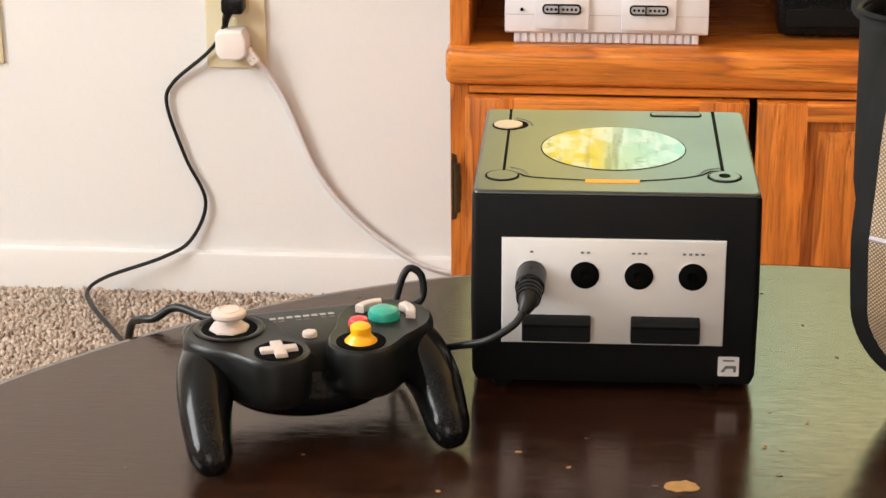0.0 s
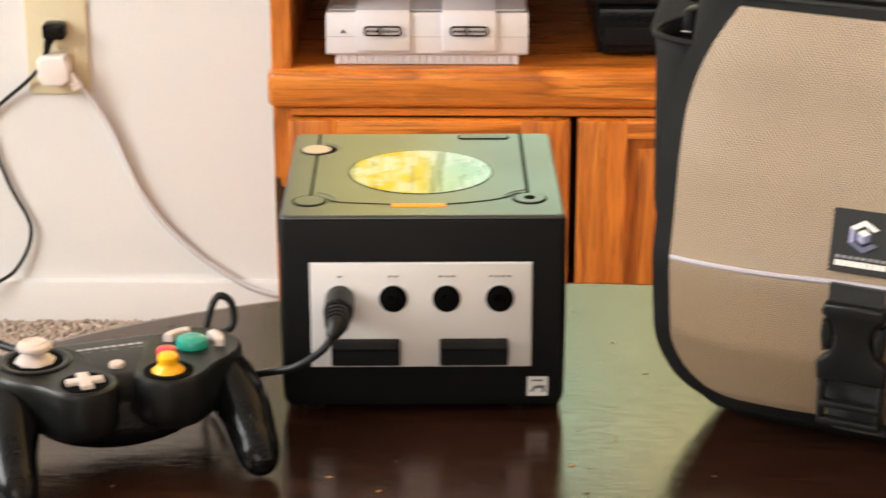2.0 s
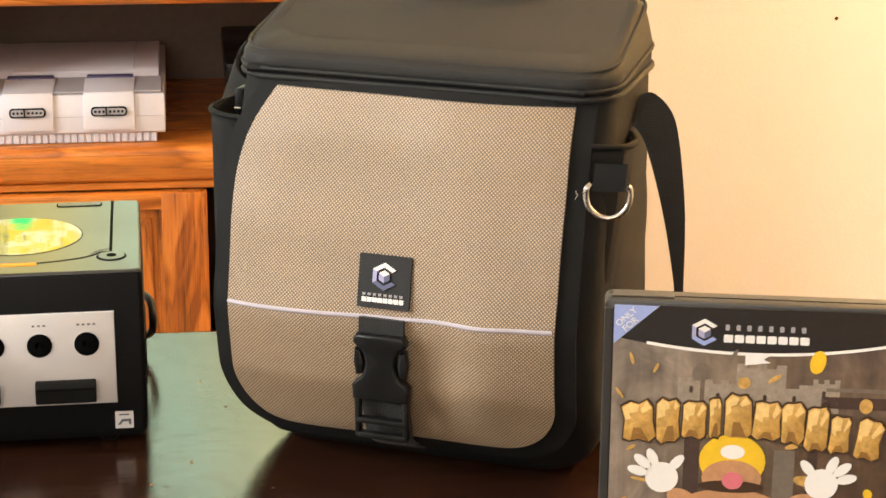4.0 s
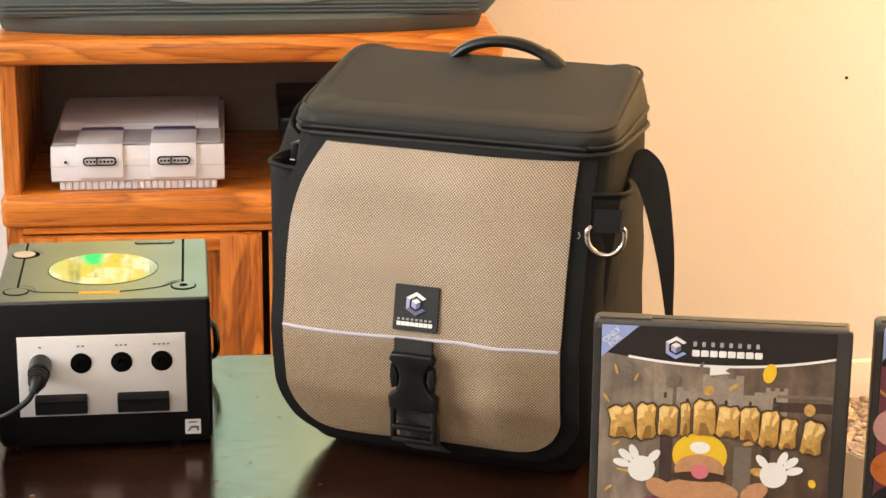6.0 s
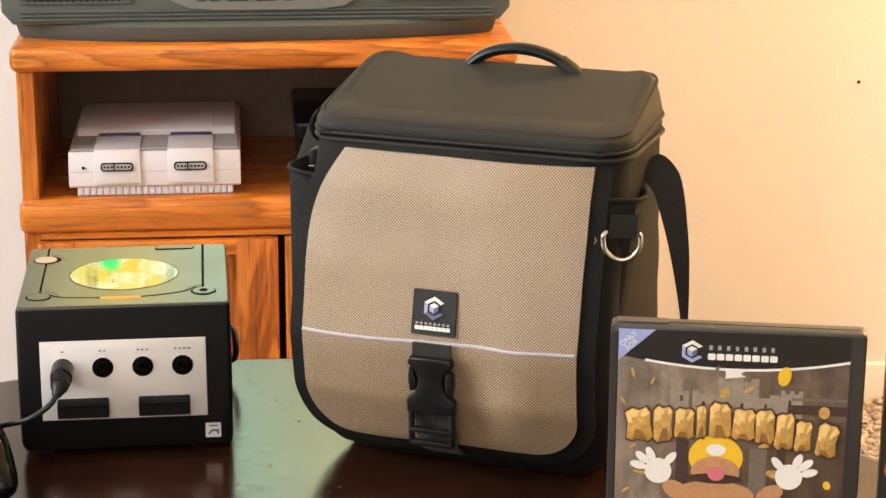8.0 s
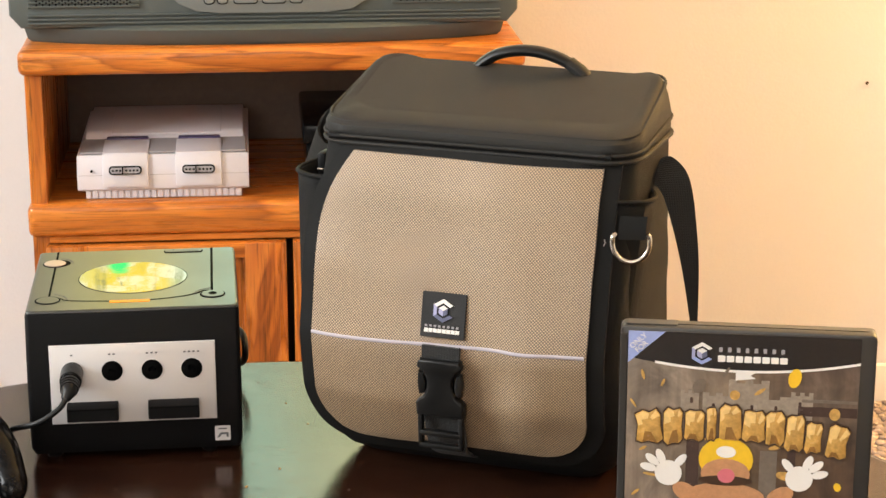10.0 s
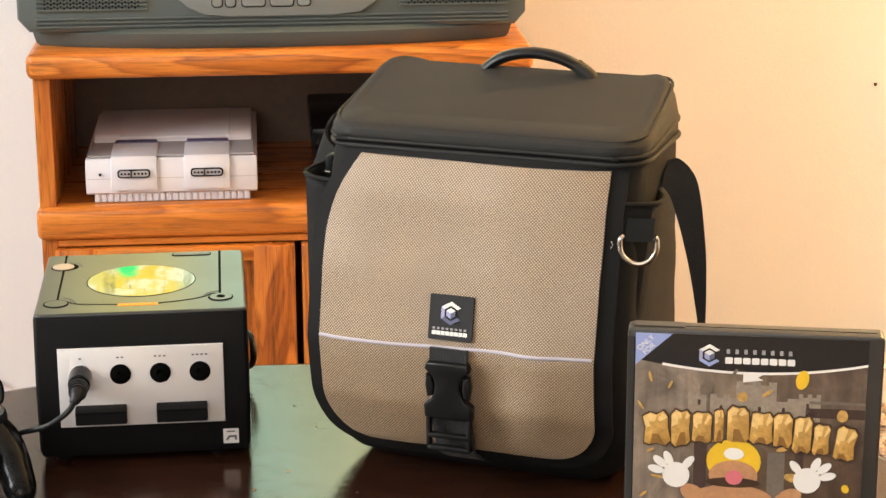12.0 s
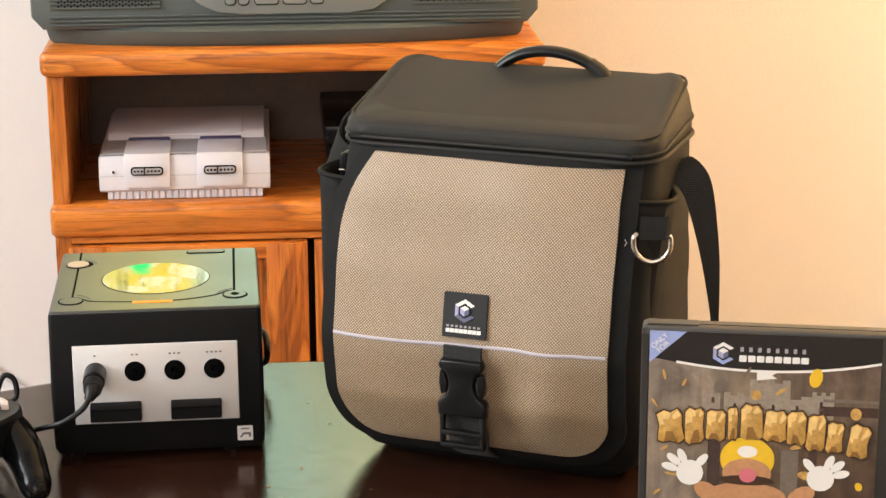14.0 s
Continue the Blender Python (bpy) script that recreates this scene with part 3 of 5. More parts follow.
def door(x0, x1, z0, z1):
    """A frame of stiles and rails with a raised field inside."""
    y0 = CAB_F - 0.017
    d = part("door", box(x0 + 0.046, x1 - 0.046, y0 + 0.008, y0 + 0.014, z0 + 0.04, z1 - 0.014), OAK_Z, stand, "oak door with a raised field")
    for a, b in ((x0, x0 + 0.048), (x1 - 0.048, x1)):
        part("stile", box(a, b, y0, y0 + 0.018, z0, z1, 0.0012, 2), OAK_Z, d)
    for a, b in ((z0, z0 + 0.045), (z1 - 0.018, z1)):
        part("rail", box(x0 + 0.044, x1 - 0.044, y0 + 0.0004, y0 + 0.0175, a + 0.0002, b - 0.0002, 0.0015, 2), OAK_X, d)
    w, h = (x1 - x0) / 2 - 0.058, (z1 - z0) / 2 - 0.04
    fx, fz = (x0 + x1) / 2, (z0 + z1) / 2 + 0.012
    bm = bmesh.new()
    rings = [[bm.verts.new((fx + sx * (w - g), y, fz + sz * (h - g))) for sx, sz in ((-1, -1), (1, -1), (1, 1), (-1, 1))] for g, y in ((0, y0 + 0.009), (0.001, y0 + 0.006), (0.022, y0 + 0.001), (0.024, y0 + 0.0005))]
    for a, b in zip(rings, rings[1:]):
        for k in range(4):
            bm.faces.new((a[k], a[(k + 1) % 4], b[(k + 1) % 4], b[k]))
    bm.faces.new(rings[-1])
    part("field", bm, OAK_Z, d)
    return d


door(CAB_L + 0.016, 0.1195, 0.07, SH0 - 0.010)
door(0.1275, CAB_R - 0.014, 0.07, SH0 - 0.010)
hinge_bm = prism([(-0.004, -0.035), (0.001, -0.033), (0.003, -0.02), (0.006, -0.012), (0.006, 0.012), (0.003, 0.02), (0.001, 0.033), (-0.004, 0.035)], 0.003, 0.0008, 1, pose(CAB_L + 0.0065, CAB_F - 0.020, 0.249))
add(hinge_bm, tube([(CAB_L + 0.0085, CAB_F - 0.0205, 0.224), (CAB_L + 0.0085, CAB_F - 0.0205, 0.274)], 0.0032, 10, 2))
part("hinge", hinge_bm, BRONZE, stand, "aged bronze butterfly hinge")

# ---------------------------------------------------------------- older game console on the shelf
def grey_console():
    c = thing("game_console", pose(-0.0200, CAB_F + 0.010, SH1), "pale grey game console with two controller ports on the shelf", "game console")
    w = 0.2
    base = box(-w / 2 + 0.009, w / 2 - 0.009, 0.006, 0.235, 0.0, 0.012, 0.001, 1)
    for k in range(24):
        x = -w / 2 + 0.0125 + k * (w - 0.025) / 23
        add(base, box(x - 0.0028, x + 0.0028, 0.0042, 0.008, 0.001, 0.0105, 0.0006, 1))
    part("base", base, CONSOLE, c)
    # the side profile in depth and height, across the width
    prof = [(0.004, 0.0105), (0.001, 0.013), (0.0, 0.030), (0.004, 0.049), (0.007, 0.0525), (0.240, 0.0560), (0.242, 0.050), (0.242, 0.0125), (0.236, 0.0105)]
    turn = Matrix(((0, 1, 0, -w / 2), (1, 0, 0, 0), (0, 0, 1, 0), (0, 0, 0, 1)))
    part("body", prism(prof, w, 0.0015, 2, turn), CONSOLE, c)
    # warm grey plate whose darker colour holds the shadow inside the bay
    part("shaded_front_deck", box(-w / 2 + 0.003, w / 2 - 0.003, 0.010, 0.085, 0.0535, 0.0558, 0.0008, 1, pose(0, 0, -0.0005, 0.7)), DECK, c)
    hump = [(0.074, 0.052), (0.078, 0.062), (0.084, 0.0655), (0.150, 0.068), (0.225, 0.064), (0.230, 0.052)]
    part("raised_deck", prism(hump, w - 0.012, 0.0015, 2, Matrix(((0, 1, 0, -w / 2 + 0.006), (1, 0, 0, 0), (0, 0, 1, 0), (0, 0, 0, 1)))), CONSOLE, c)
    part("cartridge_bay", prism([(0.0772, 0.056), (0.0775, 0.0625), (0.0838, 0.0661), (0.150, 0.0686), (0.222, 0.0648), (0.222, 0.056)], 0.131, 0.0006, 1, Matrix(((0, 1, 0, -0.0635), (1, 0, 0, 0), (0, 0, 1, 0), (0, 0, 0, 1)))), CONSOLE, c)
    for x in (-0.0435, 0.0415):
        flap = [(-0.0030, 0.0165), (-0.0045, 0.030), (-0.0005, 0.0505), (0.004, 0.0555), (0.060, 0.0585), (0.060, 0.050), (0.01, 0.0165)]
        f = part("port_housing", prism(flap, 0.0535, 0.0012, 2, Matrix(((0, 1, 0, x - 0.02675), (1, 0, 0, 0), (0, 0, 1, 0), (0, 0, 0, 1)))), CONSOLE, c)
        part("port", prism(rounded(0.0380, 0.0100, 0.0040), 0.004, 0.0006, 1, pose(x, -0.0062, 0.037, -11)), SEAM, f, "dark controller socket with seven pins")
        part("port_face", prism(rounded(0.0345, 0.0068, 0.0028), 0.004, m=pose(x, -0.0066, 0.037, -11)), DECK, f)
        part("port_divider", box(x - 0.0036, x - 0.0024, -0.0094, -0.006, 0.0330, 0.0410), SEAM, f)
        for k in range(7):
            px = x - 0.0142 + k * 0.0042 + (0.0030 if k > 2 else 0)
            part("pin", prism(oval(0.0027, 0.0027, 10), 0.003, m=pose(px, -0.0074, 0.0371, -11)), HOLE, f)
        part("switch", box(x - 0.025, x + 0.025, 0.060, 0.072, 0.056, 0.0605, 0.0018, 2), PURPLE, c, "dull purple sliding switch")
    for x0, x1 in ((-w / 2 + 0.001, -0.0705), (-0.0165, 0.0145), (0.0685, w / 2 - 0.001)):
        part("body_seam", box(x0, x1, 0.0, 0.004, 0.0296, 0.0302), DECK, c)
    part("light", prism(oval(0.003, 0.003, 12), 0.003, m=pose(-0.083, -0.0012, 0.035)), HOLE, c)
    return c


grey_console().scale = (0.985, 0.985, 0.985)

dark_box = thing("black_player", pose(0.255, 1.09, SH1), "glossy black electronics box on the oak shelf", "game console")
part("body", box(-0.108, 0.112, -0.095, 0.115, 0.004, 0.050, 0.004, 2), GLOSS, dark_box)
part("upper_body", box(-0.112, 0.114, -0.088, 0.115, 0.050, 0.074, 0.004, 2), GLOSS, dark_box)
part("front_strip", box(-0.10, 0.10, -0.0965, -0.094, 0.012, 0.030, 0.001, 1), BLACK, dark_box)
for x in (-0.09, 0.09):
    part("foot", box(x - 0.01, x + 0.01, -0.08, 0.10, 0.0, 0.005), BLACK, dark_box)
part("sensor", box(-0.012, 0.0, -0.0972, -0.0955, 0.030, 0.040, 0.0006, 1), WHITEPL, dark_box, "small pale square")

# ---------------------------------------------------------------- television
def television():
    tx, ty = 0.103, CAB_F + 0.012
    tv = thing("television", pose(tx, ty, TOP1), "charcoal tube television with side speakers, switched on, on the oak stand", "television")
    half = 0.288
    # the foot bows out in the middle
    n = 24
    foot = bmesh.new()
    rows = []
    for z, grow in ((0.0, 0.0), (0.004, 0.004), (0.018, 0.008), (0.022, 0.002)):
        front = [foot.verts.new((x, -0.004 - grow + 0.05 * (abs(x) / half) ** 3.0, z)) for x in np.linspace(-half + 0.02 - grow, half - 0.02 + grow, n)]
        back = [foot.verts.new((x, 0.25, z)) for x in (half - 0.02, -half + 0.02)]
        rows.append(front + back)
    for a, b in zip(rows, rows[1:]):
        for k in range(len(a)):
            foot.faces.new((a[k], a[(k + 1) % len(a)], b[(k + 1) % len(a)], b[k]))
    foot.faces.new(rows[0][::-1])
    foot.faces.new(rows[-1])
    part("foot", foot, TVGREY, tv)
    # lower front, below the tube
    low = prism([(-half + 0.012, 0.020), (half - 0.012, 0.020), (half, 0.034), (half, 0.100), (-half, 0.100), (-half, 0.034)], 0.10, 0.004, 2, pose(0, 0.004, 0))
    part("lower_front", low, TVGREY, tv)
    part("back_shell", prism([(-half - 0.004, 0.03), (half + 0.004, 0.03), (half + 0.004, 0.485), (-half - 0.004, 0.485)], 0.035, 0.006, 2, pose(0, 0.03, 0)), TVGREY, tv)
    shell = bmesh.new()
    a = [shell.verts.new(v) for v in ((-half, 0.06, 0.03), (half, 0.06, 0.03), (half, 0.06, 0.48), (-half, 0.06, 0.48))]
    b = [shell.verts.new(v) for v in ((-0.17, 0.31, 0.05), (0.17, 0.31, 0.05), (0.17, 0.31, 0.38), (-0.17, 0.31, 0.38))]
    for k in range(4):
        shell.faces.new((a[k], a[(k + 1) % 4], b[(k + 1) % 4], b[k]))
    shell.faces.new(a[::-1])
    shell.faces.new(b)
    bmesh.ops.bevel(shell, geom=shell.edges[:], offset=0.01, segments=2, affect="EDGES")
    part("rear_shell", shell, TVGREY, tv)
    for x0, x1, z0, z1 in ((-half, -half + 0.026, 0.10, 0.49), (half - 0.026, half, 0.10, 0.49), (-half + 0.026, half - 0.026, 0.462, 0.49)):
        part("bezel", box(x0, x1, 0.004, 0.05, z0, z1, 0.003, 2), TVGREY, tv)
    # the tube's face, slightly bowed
    glass = bmesh.new()
    grid = [[glass.verts.new((x, 0.014 + 0.012 * ((x / 0.262) ** 2 + ((z - 0.282) / 0.18) ** 2), z)) for x in np.linspace(-0.262, 0.262, 13)] for z in np.linspace(0.1005, 0.462, 9)]
    for r0, r1 in zip(grid, grid[1:]):
        for k in range(12):
            glass.faces.new((r0[k], r0[k + 1], r1[k + 1], r1[k]))
    part("screen", glass, SCREEN, tv, "lit picture tube in yellow and pale green")
    # control panel with its buttons
    pan = [(-0.118, 0.075), (-0.112, 0.060), (-0.098, 0.046), (-0.078, 0.0375), (-0.05, 0.035), (0.07, 0.035), (0.098, 0.0385), (0.114, 0.049), (0.124, 0.062), (0.128, 0.075)]
    panel = part("control_panel", prism(pan, 0.006, 0.0015, 2, pose(0, -0.001, 0)), TVPANEL, tv)
    for x, w in ((-0.064, 0.011), (-0.049, 0.011), (-0.023, 0.026), (0.009, 0.026), (0.034, 0.014)):
        part("button_rim", prism(rounded(w + 0.002, 0.018, 0.0045), 0.004, m=pose(x, -0.0016, 0.0545)), SEAM, panel)
        part("button", prism(rounded(w, 0.016, 0.004), 0.005, 0.001, 1, pose(x, -0.0028, 0.0545)), TVPANEL, panel)
    for k in range(4):
        part("caption", box(0.056 + k * 0.006, 0.0605 + k * 0.006, -0.0014, 0.001, 0.0535, 0.056 - 0.0006 * (k % 2)), WHITEINK, panel, "small unreadable white print")
    for side in (-1, 1):
        grille = part("speaker_grille", box(side * 0.205 - 0.062, side * 0.205 + 0.062, 0.0025, 0.006, 0.043, 0.096), TVGREY, tv)
        for k in range(11):
            z = 0.044 + k * 0.0048
            if k == 0:
                dots = bmesh.new()
                for i in range(30):
                    for j in range(11):
                        px, pz = side * 0.205 - 0.052 + i * 0.0036, 0.0475 + j * 0.0044 + 0.0022 * (i % 2)
                        v = [dots.verts.new((px + 0.0012 * math.cos(a), -0.0007, pz + 0.0012 * math.sin(a))) for a in (0, 1.05, 2.09, 3.14, 4.19, 5.24)]
                        dots.faces.new(v)
                part("perforation", dots, HOLE, grille)
            part("slat", box(side * 0.205 - 0.062, side * 0.205 + 0.062, -0.0004, 0.004, z, z + 0.0024, 0.0005, 1), TVGREY, grille)
    for k in range(3):
        part("trim_line", box(-half + 0.02, half - 0.02, 0.001, 0.006, 0.0245 + k * 0.0045, 0.0265 + k * 0.0045, 0.0006, 1), TVGREY, tv)


television()

nail = thing("nail", pose(0.915, WALL, 0.437), "small dark nail in the painted wall", "nail")
part("head", lathe([(0.0022, 0.0), (0.0024, 0.001), (0.0016, 0.0016)], 12, pose(0, -0.002, 0, 90)), BRONZE, nail)
part("shank", tube([(0, -0.003, 0), (0, 0.01, 0)], 0.0008, 8, 2), BRONZE, nail)

# ---------------------------------------------------------------- round coffee table
TX, TY, TR = 0.085, -0.305, 0.512
table = thing("coffee_table", pose(TX, TY, 0), "round dark-brown lacquered wooden coffee table with small chips", "table")
part("tabletop", lathe([(TR - 0.012, TABLE - 0.028), (TR - 0.003, TABLE - 0.024), (TR, TABLE - 0.014), (TR - 0.0015, TABLE - 0.006), (TR - 0.006, TABLE - 0.0015), (TR - 0.012, TABLE)], 160), LACQUER, table)
part("apron", lathe([(TR - 0.09, TABLE - 0.085), (TR - 0.08, TABLE - 0.085), (TR - 0.08, TABLE - 0.0285), (TR - 0.09, TABLE - 0.0285)], 64), LACQUER, table)
for a in (45, 135, 225, 315):
    part("leg", tube([(0.36 * math.cos(radians(a)), 0.36 * math.sin(radians(a)), TABLE - 0.03), (0.37 * math.cos(radians(a)), 0.37 * math.sin(radians(a)), 0.2), (0.385 * math.cos(radians(a)), 0.385 * math.sin(radians(a)), -0.016)], [0.028, 0.024, 0.017], 16), LACQUER, table)


def fleck(x, y, w, h, turn, material, n=14, seed=1):
    """A shallow worn spot with a ragged outline."""
    rng = random.Random(seed)
    pts = [(px * rng.uniform(0.7, 1.1), pz * rng.uniform(0.7, 1.1)) for px, pz in oval(w, h, n, turn)]
    return prism(pts, 0.0005, m=pose(x - TX, y - TY, TABLE + 0.0004, -90))


part("chip", fleck(0.034, -0.106, 0.018, 0.013, 10, CHIP, 16, 3), CHIP, table, "bare orange-brown chip in the lacquer")
for k, (x, y, w) in enumerate(((-0.045, -0.075, 0.004), (-0.02, -0.09, 0.003), (0.075, -0.06, 0.004), (0.098, -0.03, 0.003), (0.105, 0.10, 0.002), (0.12, 0.055, 0.002), (-0.08, -0.12, 0.003), (0.06, -0.13, 0.003))):
    part("chip", fleck(x, y, w, w * 0.6, 30 * k, CHIP, 8, 10 + k), CHIP, table)
rng = random.Random(41)
for k in range(24):
    x, y, w = rng.uniform(-0.34, 0.16), rng.uniform(-0.16, 0.16), rng.uniform(0.0015, 0.005)
    part("scratch", fleck(x, y, w, w * 0.22, rng.uniform(-25, 25), SCUFF, 6, 60 + k), SCUFF, table)


# ---------------------------------------------------------------- cube console
def cube_console():
    c = thing("cube_console", pose(-0.0005, 0.0, TABLE, 0, 0, 1.3), "black cube game console with silver front panel and mirrored disc", "game console")
    W, D, H = 0.1475, 0.150, 0.1095
    hw = W / 2
    # body: sides draw in very slightly towards top and bottom
    body = bmesh.new()
    rows = []
    for z, g in ((0.005, 0.0022), (0.010, 0.0004), (0.055, 0.0), (0.1060, 0.0006), (0.1074, 0.0010)):
        rows.append([body.verts.new((x, y + D / 2, z)) for x, z2 in [(0, 0)] for x, y in [(px, pz) for px, pz in rounded(W - 2 * g, D - 2 * g, 0.0035, 4)]])
    for a, b in zip(rows, rows[1:]):
        for k in range(len(a)):
            body.faces.new((a[k], a[(k + 1) % len(a)], b[(k + 1) % len(a)], b[k]))
    body.faces.new(rows[0][::-1])
    body.faces.new(rows[-1])
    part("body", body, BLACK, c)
    lid = bmesh.new()
    rows = []
    for z, g in ((0.1077, 0.0014), (0.1080, 0.0012), (0.1088, 0.0014), (0.1092, 0.0018), (H, 0.0028)):
        rows.append([lid.verts.new((px, pz + D / 2, z)) for px, pz in rounded(W - 2 * g, D - 2 * g, 0.0035, 4)])
    for a, b in zip(rows, rows[1:]):
        for k in range(len(a)):
            lid.faces.new((a[k], a[(k + 1) % len(a)], b[(k + 1) % len(a)], b[k]))
    lid.faces.new(rows[0][::-1])
    bmesh.ops.inset_region(lid, faces=[lid.faces.new(rows[-1])], thickness=0.0008)
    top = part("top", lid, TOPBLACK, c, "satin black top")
    for x in (-0.058, 0.050):
        for y in (0.012, 0.138):
            part("foot", lathe([(0.005, 0.0), (0.0055, 0.001), (0.0055, 0.006)], 16, Matrix.Translation((x, y, 0))), BLACK, c)
    # silver panel
    px0, px1, pz0, pz1 = -0.0578, 0.0560, 0.0275, 0.0850
    panel = part("front_panel", prism([(px0, pz0), (px1, pz0), (px1, pz1), (px0, pz1)], 0.004, 0.0006, 2, pose(0, -0.0012, 0)), SILVER, c, "brushed silver front panel")
    for i, x in enumerate((-0.0425, -0.0152, 0.0122, 0.0395)):
        z = 0.0655
        ring = lathe([(0.0074, 0), (0.0074, 0.0002), (0.0077, 0.0003), (0.0079, 0.0002), (0.0080, 0)], 28, pose(x, -0.0012, z, 90))
        port = part("port", lathe([(0.0073, 0.0), (0.0073, 0.0004), (0.0070, 0.0006), (0.0010, 0.0006)], 28, pose(x, -0.0012, z, 90)), HOLE, panel, "round black controller socket")
        part("port_rim", ring, SILVER, panel)
        part("port_core", prism(rounded(0.0058, 0.0050, 0.002), 0.0006, 0.0002, 1, pose(x, -0.0018, z)), GLOSS, panel)
        for k in range(i + 1):
            part("port_mark", box(x - 0.0008 + (k - i / 2) * 0.0031, x + 0.0008 + (k - i / 2) * 0.0031, -0.0015, -0.0005, z + 0.0118, z + 0.0128), INK, panel)
    for x in (-0.0295, 0.0262):
        slot = prism([(0.0, 0.0), (0.0075, 0.0008), (0.0080, 0.0105), (0.0060, 0.0122), (0.0, 0.0130)], 0.0352, 0.0006, 1, Matrix(((0, 1, 0, x - 0.0176), (-1, 0, 0, -0.0008), (0, 0, 1, 0.0305), (0, 0, 0, 1))))
        part("memory_slot", slot, BLACK, panel, "black memory card cover")
        part("slot_groove", box(x - 0.0172, x + 0.0172, -0.0092, -0.0083, 0.0398, 0.0403), SEAM, panel)
    part("maker_sticker", prism(rounded(0.0108, 0.0108, 0.0006), 0.0006, m=pose(0.0595, -0.0002, 0.0160)), SILVER, c, "small silver square sticker")
    part("sticker_mark", prism([(-0.004, -0.002), (-0.0015, 0.0015), (0.004, 0.0015), (0.004, -0.002), (0.0025, -0.002), (0.0025, 0.0), (-0.001, 0.0), (-0.0022, -0.002)], 0.0003, m=pose(0.0595, -0.0005, 0.0150)), INK, c)
    part("sticker_bar", box(0.0565, 0.0625, -0.0006, -0.0002, 0.0190, 0.0198), INK, c)
    # the top: mirrored disc, seams and buttons
    ztop = H
    part("disc_rim", lathe([(0.0390, ztop - 0.001), (0.0390, ztop + 0.0001), (0.0386, ztop + 0.0002)], 64, Matrix.Translation((-0.0012, 0.0755, 0))), SEAM, top)
    part("mirror_disc", lathe([(0.0385, ztop - 0.001), (0.0385, ztop + 0.0002), (0.0382, ztop + 0.0003)], 64, Matrix.Translation((-0.0012, 0.0755, 0))), JEWEL, top, "mirrored lid disc that reflects the screen")

    def groove(points, w=0.0016):
        bm = bmesh.new()
        for (xa, ya), (xb, yb) in zip(points, points[1:]):
            d = Vector((xb - xa, yb - ya)).normalized()
            n = Vector((-d.y, d.x)) * w / 2
            v = [bm.verts.new((xa + sx * n.x - (1 if i in (0, 3) else -1) * d.x * w * 0.2 * 0, ya + sx * n.y, z)) if i in (0, 3) else bm.verts.new((xb + sx * n.x, yb + sx * n.y, z)) for z in (ztop - 0.0005, ztop + 0.00025) for i, sx in enumerate((1, 1, -1, -1))]
            lo, hi = v[:4], v[4:]
            bm.faces.new(hi)
            bm.faces.new(lo[::-1])
            for k in range(4):
                bm.faces.new((lo[k], lo[(k + 1) % 4], hi[(k + 1) % 4], hi[k]))
        return bm

    part("seam", groove([(0.0555, 0.1470), (0.0550, 0.038)], 0.0018), SEAM, top)
    part("seam", groove([(-0.0588, 0.1470), (-0.0585, 0.125)], 0.0015), SEAM, top)
    part("seam", groove([(-0.0585, 0.106), (-0.0583, 0.035)], 0.0015), SEAM, top)
    arc = [(0.0550, 0.038), (0.049, 0.0375), (0.044, 0.031), (0.036, 0.0265), (0.024, 0.0225), (0.012, 0.0200)]
    part("seam", groove(arc, 0.0011), SEAM, top)
    part("seam", groove([(-0.016, 0.0200), (-0.03, 0.0215), (-0.043, 0.0235), (-0.0475, 0.0255), (-0.050, 0.0295)], 0.0008), SEAM, top)
    part("amber_window", prism(rounded(0.028, 0.0052, 0.0012), 0.0012, 0.0003, 1, pose(-0.002, 0.0185, ztop + 0.0003, -90)), AMBER, top, "amber status lens")
    for x, y, mat, hgt in ((-0.0592, 0.1155, TANBUTTON, 0.0010), (-0.0588, 0.0255, TOPBLACK, 0.0006), (0.0555, 0.0285, TOPBLACK, 0.0008)):
        part("button_rim", lathe([(0.0089, ztop - 0.001), (0.0089, ztop + 0.0003), (0.0080, ztop + 0.0004)], 32, Matrix.Translation((x, y, 0))), SEAM, top)
        if mat is TANBUTTON:
            part("button_recess", disc(x + 0.0022, y + 0.0012, ztop - 0.0008, 0.0090, 0.00095, 0.0001), SEAM, top)
        part("button", disc(x, y, ztop - 0.0005, 0.0080, 0.0005 + hgt, 0.0005), mat, top, "round lid button")
    part("button_dimple", disc(0.0555, 0.0285, ztop + 0.0005, 0.0030, 0.0006, 0.0002, 20), HOLE, top)
    part("name_slot", prism(rounded(0.0290, 0.0078, 0.0030), 0.0006, m=pose(0.0345, 0.1400, ztop + 0.0004, -90)), SEAM, top)
    part("name_plate", prism(rounded(0.0272, 0.0060, 0.0024), 0.0006, m=pose(0.0345, 0.1400, ztop + 0.0006, -90)), TOPBLACK, top)
    for k in range(8):
        part("name_mark", box(0.0228 + k * 0.003, 0.0248 + k * 0.003, 0.1386, 0.1414, ztop, ztop + 0.00075), INK, top)
    # small printed arcs round three of the buttons
    for bx, by, a0 in ((-0.0592, 0.1155, 8), (-0.0588, 0.0255, 8), (0.0555, 0.0285, 102)):
        for k in range(5):
            a = radians(a0 + 15 * k)
            mark = box(-0.0013, 0.0013, -0.0006, 0.0006, -0.0003, 0.0003, 0, 1, pose(bx + 0.0132 * math.cos(a), by + 0.0150 * math.sin(a), ztop, 0, 0, a0 + 15 * k + 90))
            part("print_mark", mark, INK, top)
